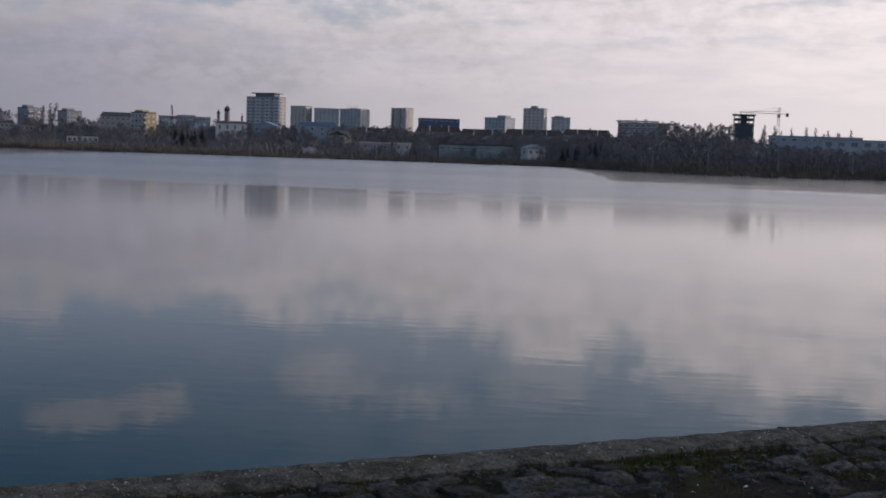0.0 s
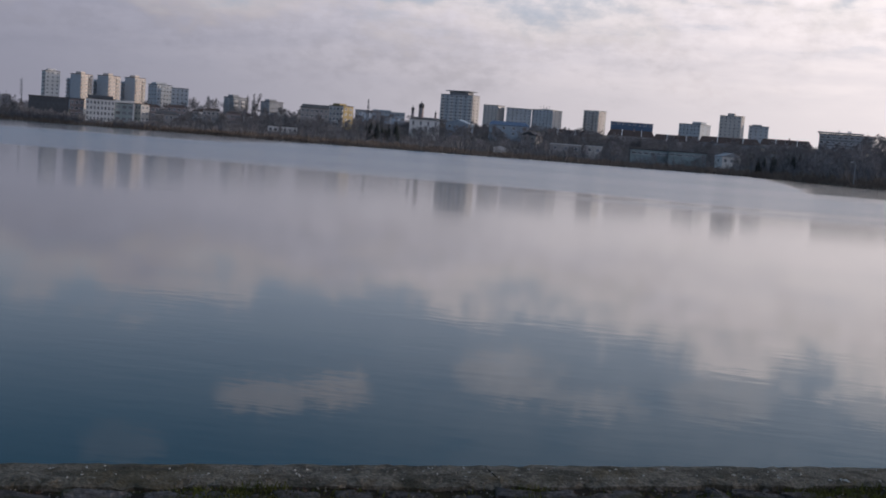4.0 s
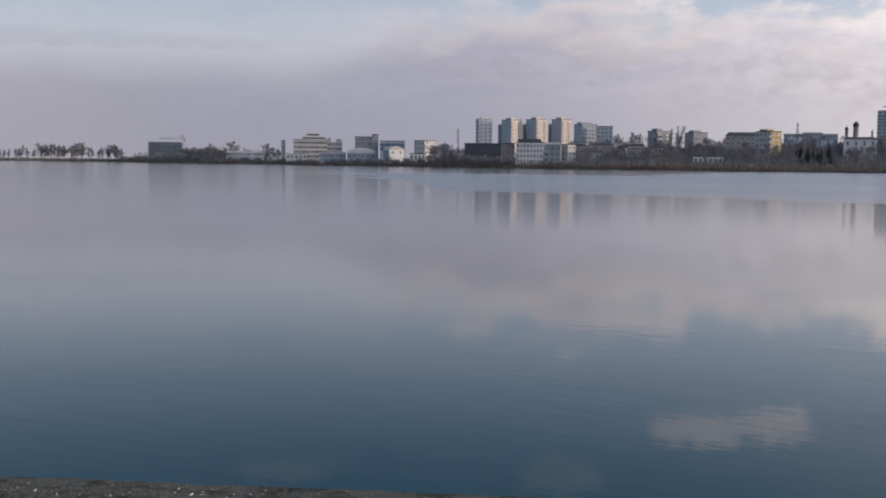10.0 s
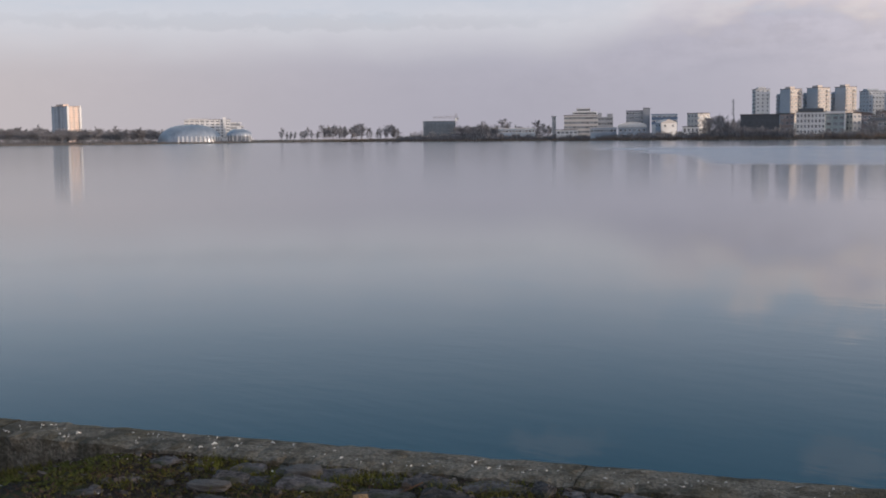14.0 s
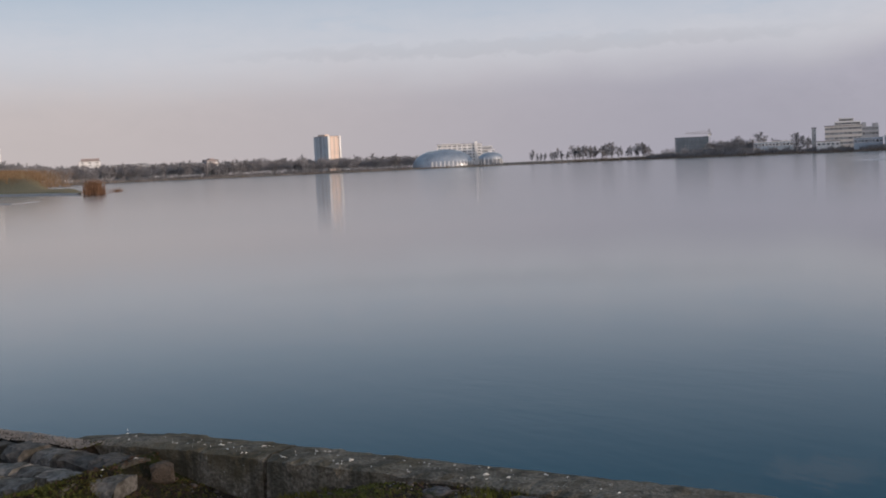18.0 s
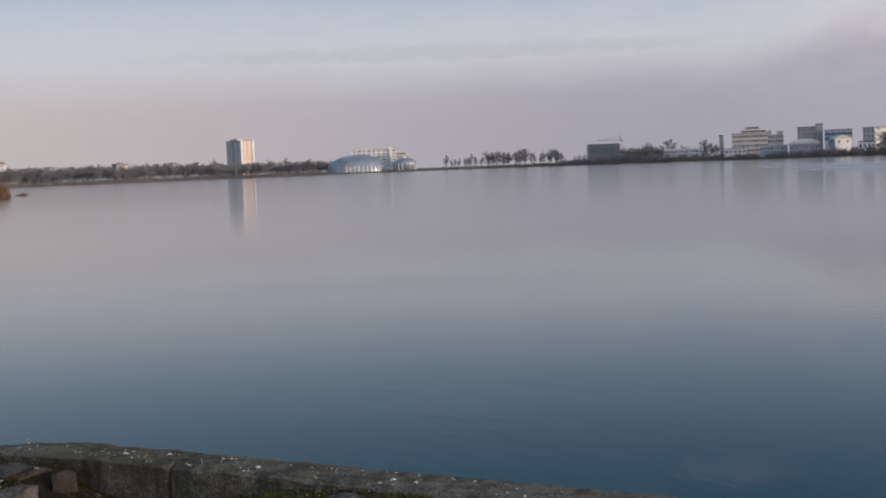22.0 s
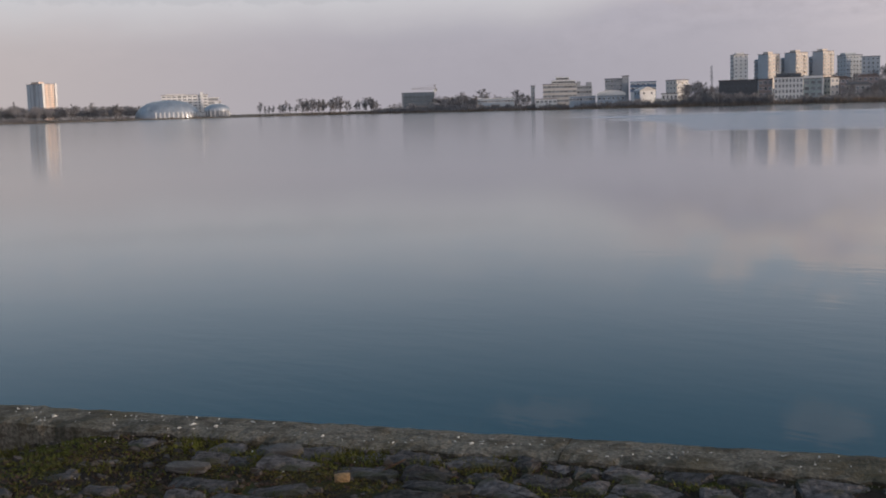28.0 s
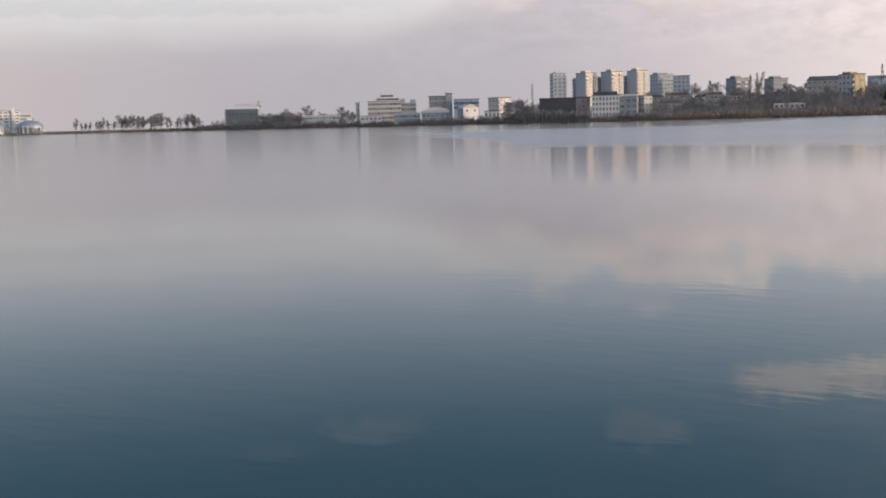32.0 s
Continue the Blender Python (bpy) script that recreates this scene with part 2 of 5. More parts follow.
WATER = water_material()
EARTH = surface("shore_earth", (0.14, 0.122, 0.098), 0.95, 0.3, 0.6, 0.03, bump=0.02, tint=(0.045, 0.055, 0.025))
GRASS = surface("winter_grass", (0.150, 0.120, 0.058), 0.95, 0.35, 1.5, 0.08, bump=0.02, tint=(0.16, 0.10, 0.045))
CONCRETE = surface("weathered_concrete", (0.150, 0.142, 0.116), 0.95, 0.30, 55.0, 3.0, bump=0.012, tint=(0.085, 0.082, 0.055), blotch=0.7, spec=0.2)
STONE = surface("paving_stone", (0.064, 0.060, 0.063), 0.92, 0.6, 34.0, 7.0, bump=0.03, per_object=0.5, tint=(0.030, 0.032, 0.014), blotch=0.9, spec=0.2)
SOIL = surface("damp_soil", (0.017, 0.013, 0.010), 0.95, 0.6, 45.0, 2.2, bump=0.02, tint=(0.032, 0.037, 0.008), blotch=0.95, spec=0.15)
MOSS = surface("moss", (0.064, 0.073, 0.011), 0.95, 0.4, 6.0, 1.0, tint=(0.088, 0.060, 0.017), blotch=0.7)
STRAW = surface("dry_stalks", (0.056, 0.031, 0.02), 0.95, 0.35, 5.0, 1.0)
CHIP = surface("shell_white", (0.54, 0.53, 0.51), 0.7, 0.15, 20.0, 3.0)
REED = surface("reed_straw", (0.185, 0.152, 0.132), 0.95, 0.3, 0.4, 0.03, tint=(0.115, 0.09, 0.076), blotch=0.6)
OCHRE = surface("ochre_reed", (0.19, 0.125, 0.072), 0.95, 0.3, 0.6, 0.08)
RUST_REED = surface("rusty_reed", (0.185, 0.105, 0.066), 0.95, 0.3, 2.0, 0.3)
# bark, twigs and scrub are lightened and blued to hold distance haze
BARK = surface("grey_bark", (0.17, 0.168, 0.18), 0.95, 0.3, 2.0, 0.3, per_object=0.25)
TWIG = surface("bare_twigs", (0.225, 0.225, 0.250), 0.95, 0.3, 1.0, 0.2, per_object=0.3)
FIR = surface("fir_needles", (0.04, 0.052, 0.05), 0.95, 0.3, 1.0, 0.2, per_object=0.2)
SCRUB = surface("scrub_twigs", (0.175, 0.175, 0.195), 0.95, 0.4, 0.3, 0.03, tint=(0.115, 0.122, 0.14), blotch=0.5)
# panes paler than bare glass: distance haze is mixed into the colour
HAZED_GLASS = surface("hazed_window_glass", (0.15, 0.17, 0.205), 0.22, 0.3, 0.5, 0.2, spec=0.8, per_object=0.5)
# white, cream, grey, beige and blue walls carry distance haze in their colour
WHITE = surface("white_render", (0.65, 0.665, 0.70), 0.85, 0.08, 1.0, 0.12, tint=(0.45, 0.44, 0.42))
# tower fronts: the warm low sun is mixed into these two wall colours
SUN_PEACH = surface("sun_peach_render", (0.60, 0.545, 0.515), 0.85, 0.10, 1.0, 0.12)
SUN_SALMON = surface("sun_salmon_render", (0.63, 0.505, 0.445), 0.85, 0.10, 1.0, 0.12)
CREAM = surface("cream_render", (0.50, 0.495, 0.505), 0.85, 0.10, 1.0, 0.12)
GREY = surface("grey_render", (0.30, 0.325, 0.37), 0.85, 0.12, 1.0, 0.12)
DARKGREY = surface("dark_cladding", (0.085, 0.10, 0.125), 0.6, 0.2, 0.6, 0.1)
BLUEGREY = surface("bluegrey_panels", (0.29, 0.36, 0.455), 0.7, 0.12, 0.8, 0.12)
YELLOW = surface("yellow_render", (0.37, 0.305, 0.165), 0.85, 0.1, 1.0, 0.12)
BEIGE = surface("beige_render", (0.335, 0.33, 0.345), 0.85, 0.12, 1.0, 0.12)
PINK = surface("rosy_render", (0.29, 0.25, 0.26), 0.85, 0.12, 1.0, 0.12)
BLUE = surface("blue_sheet", (0.075, 0.13, 0.235), 0.6, 0.12, 1.0, 0.2)
PALEBLUE = surface("pale_blue_wall", (0.30, 0.375, 0.475), 0.8, 0.12, 1.0, 0.2)
TILE = surface("roof_tiles", (0.078, 0.056, 0.053), 0.85, 0.25, 2.0, 0.2)
DARKROOF = surface("dark_roof", (0.075, 0.075, 0.085), 0.8, 0.25, 1.0, 0.15)
RAW = surface("raw_concrete", (0.24, 0.25, 0.27), 0.9, 0.15, 1.0, 0.1)
STEEL = surface("painted_steel", (0.21, 0.195, 0.18), 0.6, 0.15, 1.0, 0.2)
DOME = surface("dome_sheet", (0.36, 0.39, 0.44), 0.38, 0.10, 0.5, 0.1, metal=0.75)
SITE = surface("site_concrete", (0.085, 0.115, 0.150), 0.9, 0.15, 1.0, 0.1)
HOARD = surface("site_hoarding", (0.080, 0.108, 0.150), 0.7, 0.2, 0.5, 0.08, per_object=0.3)
# pale blue-grey; on tower sides it holds their shade
FLANK = surface("pale_flank", (0.40, 0.455, 0.53), 0.8, 0.1, 1.0, 0.12)
GRIT = surface("pale_grit", (0.19, 0.172, 0.16), 0.95, 0.3, 30.0, 3.0)
TUFT = surface("tuft_grass", (0.072, 0.080, 0.013), 0.95, 0.4, 8.0, 1.5, tint=(0.10, 0.075, 0.02), blotch=0.5)
LEAF = surface("dead_leaf", (0.048, 0.025, 0.016), 0.95, 0.5, 12.0, 2.5, tint=(0.062, 0.044, 0.028), blotch=0.6)
RUBBLE = surface("stone_rubble", (0.066, 0.060, 0.058), 0.95, 0.5, 30.0, 5.0, bump=0.01, tint=(0.05, 0.036, 0.026), blotch=0.9, spec=0.2)
BLOCK = surface("block_stone", (0.105, 0.100, 0.096), 0.95, 0.5, 26.0, 5.0, bump=0.03, per_object=0.45, tint=(0.040, 0.036, 0.022), blotch=0.85, spec=0.2)
PAVILION = surface("pavilion_glass", (0.046, 0.060, 0.082), 0.4, 0.3, 0.4, 0.1, spec=0.5)
GREENWALL = surface("grey_green_wall", (0.26, 0.33, 0.36), 0.85, 0.15, 0.8, 0.15)


def kerb_material():
    """Old concrete: pale worn grains, brown moss stains, dark run-off streaks."""
    m = bpy.data.materials.new("kerb_concrete")
    m.use_nodes = True
    k = Nodes(m.node_tree)
    pos = k.node("ShaderNodeTexCoord").outputs["Object"]
    x, y, z = k.xyz(pos)
    grain, lump, stain = k.noise(pos, 60.0, 3.0, 0.6), k.noise(pos, 9.0, 4.0, 0.6), k.noise(pos, 2.2, 4.0, 0.6)
    col = k.mix(k.ramp(grain, 0.3, 0.7), (0.085, 0.076, 0.062), (0.205, 0.185, 0.158))
    col = k.mix(k.ramp(lump, 0.50, 0.68, 0.0, 0.75), col, (0.062, 0.051, 0.034))
    col = k.mix(k.ramp(stain, 0.47, 0.66, 0.0, 0.7), col, (0.085, 0.070, 0.042))
    col = k.mix(k.ramp(k.noise(pos, 26.0, 3.0, 0.6), 0.64, 0.72, 0.0, 0.75), col, (0.28, 0.275, 0.25))
    runs = k.noise(k.vec(k.math("MULTIPLY", x, 7.0), k.math("MULTIPLY", y, 7.0), k.math("MULTIPLY", z, 0.7)), 1.0, 4.0, 0.65)
    col = k.mix(k.ramp(runs, 0.46, 0.62, 0.0, 0.72), col, (0.034, 0.033, 0.026))
    p = m.node_tree.nodes.new("ShaderNodeBsdfPrincipled")
    k.put(col, p.inputs["Base Color"])
    p.inputs["Roughness"].default_value = 0.95
    p.inputs["Specular IOR Level"].default_value = 0.2
    h = k.math("ADD", k.math("MULTIPLY", grain, 0.4), lump)
    k.put(k.node("ShaderNodeBump", {"Strength": 1.0, "Distance": 0.03, "Height": h}).outputs[0], p.inputs["Normal"])
    out = m.node_tree.nodes.new("ShaderNodeOutputMaterial")
    m.node_tree.links.new(p.outputs[0], out.inputs[0])
    return m


KERBSTONE = kerb_material()

# ------------------------------------------------------------------ mesh helpers


def to_mesh(name, bm, *mats):
    me = bpy.data.meshes.new(name)
    bm.to_mesh(me)
    bm.free()
    for m in mats:
        me.materials.append(m)
    return me


def part(name, data, material=None, parent=None, label="", m=None):
    """A mesh (or bmesh) as one object under a thing."""
    if isinstance(data, bmesh.types.BMesh):
        data = to_mesh(name, data, material)
    ob = new(name, data)
    if parent:
        ob.parent = parent
    if m is not None:
        ob.matrix_basis = m
    return tagged(ob, label) if label else ob


def box(bm, x0, x1, y0, y1, z0, z1, mi=0):
    vs = [bm.verts.new((x, y, z)) for z in (z0, z1) for x, y in ((x0, y0), (x1, y0), (x1, y1), (x0, y1))]
    for f in ((3, 2, 1, 0), (4, 5, 6, 7), (0, 1, 5, 4), (1, 2, 6, 5), (2, 3, 7, 6), (3, 0, 4, 7)):
        bm.faces.new([vs[i] for i in f]).material_index = mi
    return vs


def boxes(*rows):
    bm = bmesh.new()
    for r in rows:
        box(bm, *r)
    return bm


def prism(bm, pts, y0, y1):
    """An outline in x, z pulled along y."""
    a = [bm.verts.new((x, y0, z)) for x, z in pts]
    b = [bm.verts.new((x, y1, z)) for x, z in pts]
    n = len(pts)
    bm.faces.new(a)
    bm.faces.new(b[::-1])
    for i in range(n):
        bm.faces.new((a[i], b[i], b[(i + 1) % n], a[(i + 1) % n]))
    bmesh.ops.recalc_face_normals(bm, faces=bm.faces)


def tube(verts, faces, p, q, r0, r1, sides=3):
    """A tapered limb appended to lists."""
    d = q - p
    if d.length < 1e-5:
        return
    d.normalize()
    u = d.orthogonal().normalized()
    w = d.cross(u)
    k = len(verts)
    for c, r in ((p, r0), (q, r1)):
        for i in range(sides):
            a = 2 * math.pi * i / sides
            verts.append(c + (u * math.cos(a) + w * math.sin(a)) * r)
    for i in range(sides):
        j = (i + 1) % sides
        faces.append((k + i, k + j, k + sides + j, k + sides + i))


def mesh_of(name, verts, faces, material):
    me = bpy.data.meshes.new(name)
    me.from_pydata([tuple(v) for v in verts], [], faces)
    me.materials.append(material)
    return me


# ------------------------------------------------------------------ land and water
# the lake's rim: heading in degrees, metres from the viewpoint
# headings 30 to 80 are out of view, drawn in for the shading trees
RIM_AZ = [-180, -120, -95, -84, -79.5, -76, -73, -60, -52, -44, -36, -30, -20, -8, 0, 2.4, 4.5, 6.4, 10, 18, 30, 45, 62, 80, 100, 130, 180]
RIM_R = [14, 16, 40, 160, 600, 1050, 1120, 1120, 1080, 800, 640, 560, 500, 490, 480, 455, 395, 345, 332, 350, 220, 130, 100, 80, 50, 16, 14]
QUAY_U = Vector((0.889, 0.458, 0.0)).normalized()     # along the quay
QUAY_N = Vector((-QUAY_U.y, QUAY_U.x, 0.0))           # out over the water
QUAY_O = Vector((0.0, 5.94, 0.0))                     # a point of the kerb's outer edge


def rim(az):
    return float(np.interp(az, RIM_AZ, RIM_R))


def hill(az):
    """Height of the rise behind the shore."""
    return float(np.interp(az, [-80, -40, -33, -28, -14, -5, 5, 18, 40, 80], [1.5, 2.0, 6, 12, 19, 20, 18, 9, 5, 2]))


def land(az, r):
    p = heading(az) * r
    off = (p - QUAY_O).dot(QUAY_N)
    over = r - rim(az)
    if over < 0 and off > -1.2:
        return -1.6 if over < -6 else -1.6 + 1.7 * (over + 6) / 6
    if off <= -1.2 and r < 60:
        return KERB - 0.42
    t = min(1.0, max(0.0, over) / 420.0)
    t = t * t * (3 - 2 * t)
    bank = min(1.0, max(0.0, over) / 14.0)
    return 0.1 + 0.9 * bank + hill(az) * t + 0.5 * noise.noise(Vector((p.x * 0.01, p.y * 0.01, 0)))


def build_ground():
    azs = [-180 + 0.75 * i for i in range(480)]
    radii = [0.0] + [0.6 * i for i in range(1, 20)]
    frac = [0.1, 0.3, 0.6, 0.85, 0.95, 0.985, 0.995, 1.0, 1.005, 1.015, 1.03, 1.06, 1.1, 1.16, 1.25, 1.36, 1.5, 1.7, 2.0, 2.5]
    verts, faces = [], []
    rings = len(radii) + len(frac) + 3
    for a in azs:
        s = rim(a)
        rs = list(radii) + [12 + (s - 12) * f if f <= 1 else s * f + 12 * (f - 1) for f in frac]
        last = rs[-1]
        rs += [last + (4700 - last) * q for q in (0.2, 0.5, 1.0)]
        for r in rs:
            p = heading(a) * r
            verts.append((p.x, p.y, land(a, r)))
    n = len(azs)
    for i in range(n):
        j = (i + 1) % n
        for k in range(rings - 1):
            faces.append((i * rings + k, j * rings + k, j * rings + k + 1, i * rings + k + 1))
    ground = new("ground", mesh_of("ground", verts, faces, EARTH))
    for f in ground.data.polygons:
        f.use_smooth = True
    tagged(ground, "brown winter land rising gently round the lake", "ground", kind="structure")
    bm = bmesh.new()
    bmesh.ops.create_circle(bm, cap_ends=True, segments=96, radius=4600)
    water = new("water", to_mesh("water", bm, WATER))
    tagged(water, "calm blue-grey lake water mirroring the clouds", "water", kind="structure")


build_ground()


def spot(az, r, sink=0.0):
    p = heading(az) * r
    return Vector((p.x, p.y, land(az, r) - sink))


def facing(az, r, turn=0.0, sink=0.3):
    """A pose on the land whose -y side faces the viewpoint, turned to the right by turn."""
    p = spot(az, r, sink)
    return pose(p.x, p.y, p.z, 0, 0, -az + turn)


# ------------------------------------------------------------------ buildings
WINDOWS = {}


def window_mesh(w, h, frame_mat, glass):
    key = (round(w, 1), round(h, 1), frame_mat.name, glass.name)
    if key not in WINDOWS:
        bm = bmesh.new()
        a, b = w / 2, h / 2
        for r in ((-a, a, -0.07, 0.02, b - 0.12, b), (-a, a, -0.07, 0.02, -b, -b + 0.12), (-a, -a + 0.12, -0.07, 0.02, -b + 0.12, b - 0.12), (a - 0.12, a, -0.07, 0.02, -b + 0.12, b - 0.12)):
            box(bm, *r)
        WINDOWS[key] = to_mesh("window", bm, frame_mat), to_mesh("pane", boxes((-a + 0.12, a - 0.12, -0.03, 0.01, -b + 0.12, b - 0.12)), glass)
    return WINDOWS[key]


def window(e, meshes, m):
    """A window frame in the wall, its pane under it."""
    part("pane", meshes[1], None, part("window", meshes[0], None, e, m=m))


BALCONIES = {}


def balcony_mesh(w, mat):
    key = (round(w, 1), mat.name)
    if key not in BALCONIES:
        BALCONIES[key] = to_mesh("balcony", boxes((-w / 2, w / 2, -1.2, 0.03, -0.15, 0.0), (-w / 2, w / 2, -1.2, -1.1, 0.0, 0.95),
                                                  (-w / 2, -w / 2 + 0.1, -1.1, 0.0, 0.0, 0.95), (w / 2 - 0.1, w / 2, -1.1, 0.0, 0.0, 0.95)), mat)
    return BALCONIES[key]


def block(name, label, category, az0, az1, el, D, wall, split=None, turn=0.0, depth=12.0, floors=4, cols=4, side_cols=3, win=(1.5, 1.5),
          roof=None, ridge=0.0, caps=(), balcony=None, balcony_side=None, frame_mat=None, storey=2.9, group="", side_wall=None, band=None, band_h=0.35, glass=None):
    """A house or block of flats: its outer edges lie on the headings az0 and az1, its top at the height angle el, its near corner D metres off."""
    rad = math.radians
    split = az0 if split is None else split
    p = heading(split) * D
    base = land(split, D) - 0.4
    top = EYE + D * math.tan(rad(el))
    H = max(3.0, top - base - abs(ridge))
    if turn > 0:
        w, d = D * rad(az1 - split) / math.cos(rad(turn)), D * rad(split - az0) / math.sin(rad(turn))
        x0, x1 = 0.0, w
    elif turn < 0:
        w, d = D * rad(split - az0) / math.cos(rad(turn)), D * rad(az1 - split) / -math.sin(rad(turn))
        x0, x1 = -w, 0.0
    else:
        w, d = D * rad(az1 - az0), depth
        x0, x1 = 0.0, w
    e = new(name)
    e.matrix_basis = pose(p.x, p.y, base, 0, 0, -split + turn)
    tagged(e, label, category, group)
    roof = roof or DARKROOF
    frame_mat = frame_mat or WHITE
    part("wall", boxes((x0, x1, 0, d, 0, H)), wall, e)
    # on the towers this tone paints in the shade of the flank
    if side_wall:
        xs = x0 if turn > 0 else x1
        part("side_wall", boxes((xs - 0.12, xs + 0.12, 0.1, d - 0.1, 0.1, H - 0.2)), side_wall, e, "side wall in another tone than the front")
    if ridge > 0:
        bm = bmesh.new()
        prism(bm, [(x0 - 0.4, H - 0.1), (x1 + 0.4, H - 0.1), (x1 + 0.4, H + 0.1), ((x0 + x1) / 2, H + ridge), (x0 - 0.4, H + 0.1)], -0.4, d + 0.4)
        part("roof", bm, roof, e, "pitched roof")
    elif ridge < 0:
        bm = bmesh.new()
        r = -ridge
        vs = [bm.verts.new(v) for v in ((x0 - .4, -.4, H), (x1 + .4, -.4, H), (x1 + .4, d + .4, H), (x0 - .4, d + .4, H), (x0 + 1.5, d / 2, H + r), (x1 - 1.5, d / 2, H + r))]
        for f in ((0, 1, 5, 4), (1, 2, 5), (2, 3, 4, 5), (3, 0, 4), (3, 2, 1, 0)):
            bm.faces.new([vs[i] for i in f])
        part("roof", bm, roof, e, "long sloping roof")
    else:
        part("roof", boxes((x0 - 0.25, x1 + 0.25, -0.25, d + 0.25, H, H + 0.35)), roof, e, "flat roof with a low edge")
        for cx, cw, ch in caps:
            part("roof_room", boxes((x0 + w * cx - cw / 2, x0 + w * cx + cw / 2, d * 0.25, d * 0.75, H + 0.35, H + 0.35 + ch)), wall, e)
    if band:
        for f in range(floors):
            z = H - 0.35 - storey * (f + 1)
            if z > 0.3:
                part("floor_band", boxes((x0 - 0.1, x1 + 0.1, -0.14, 0.05, z - 0.15, z - 0.15 + band_h)), band, e)
    wm = window_mesh(win[0], win[1], frame_mat, glass or HAZED_GLASS)
    for f in range(floors):
        z = H - 0.9 - storey * f - win[1] / 2
        if z < 0.6:
            break
        for c in range(cols):
            x = x0 + w * (c + 0.5) / cols
            window(e, wm, pose(x, 0, z))
            if balcony and (c % 2 == 0 or cols < 3):
                part("balcony", balcony_mesh(w / cols * 0.9, balcony), None, e, m=pose(x, 0, z - win[1] / 2 - 0.75))
        if turn:
            xs, rz = (x0, -90) if turn > 0 else (x1, 90)
            off = 0.12 if side_wall else 0.0
            for c in range(side_cols):
                y = d * (c + 0.5) / side_cols
                window(e, wm, pose(xs + (-off if turn > 0 else off), y, z, 0, 0, rz))
                if balcony_side and c % 2 == 0:
                    part("balcony", balcony_mesh(d / side_cols * 0.9, balcony_side), None, e, m=pose(xs, y, z - win[1] / 2 - 0.75, 0, 0, rz))
    return e, (x0, x1, d, H)


# far western shore
block("apartment_tower", "pale concrete tower block above the trees", "tower block", -80.2, -78.75, 1.75, 1250, WHITE, split=-79.3, turn=35, floors=9, cols=3, side_cols=2)
e, (x0, x1, d, H) = block("hotel", "white stepped hotel with long balconies among trees", "hotel", -75.36, -74.4, 0.93, 1230, WHITE, turn=0, depth=14, floors=5, cols=3, win=(3.2, 1.3), balcony=WHITE)
part("upper_storey", boxes((2, x1 - 1, 2, 11, H + 0.3, H + 2.8)), PINK, e)
block("pavilion", "low grey building with a flat roof behind trees", "building", -73.85, -72.2, 0.70, 1250, GREY, depth=12, floors=2, cols=8, win=(2.4, 1.3), caps=((0.8, 9, 1.0),))
block("apartment_house", "rosy apartment house with white balconies", "apartment house", -69.75, -69.0, 0.77, 1200, PINK, split=-69.55, turn=30, floors=5, cols=3, side_cols=2, win=(2.6, 1.4), caps=((0.5, 5, 1.2),), balcony=WHITE)


def slab_hotel():
    e, (x0, x1, d, H) = block("hotel_tower", "tall pale hotel tower, sun-warmed front and shaded side by colour", "hotel tower", -64.45, -63.17, 1.66, 1400, SUN_SALMON, split=-63.78, turn=38,
                              floors=14, cols=3, side_cols=2, win=(4.2, 1.0), caps=((0.25, 7, 2.2),), band=SUN_SALMON, band_h=0.7, side_wall=FLANK, storey=2.75)
    part("edge_pier", boxes((x0 - 0.3, x0 + 2.2, -1.3, 0, 0, H + 0.6)), WHITE, e, "white pier running up the corner")
    part("edge_pier", boxes((x1 - 2.2, x1 + 0.3, -1.3, 0, 0, H + 0.6)), WHITE, e, "white pier running up the corner")
    # raised grey strip whose tone stands in for a recess in shade
    part("side_recess", boxes((x0 - 0.4, x0, d * 0.42, d * 0.58, 0, H)), GREY, e, "grey strip painted as a shaded recess between side walls")


slab_hotel()


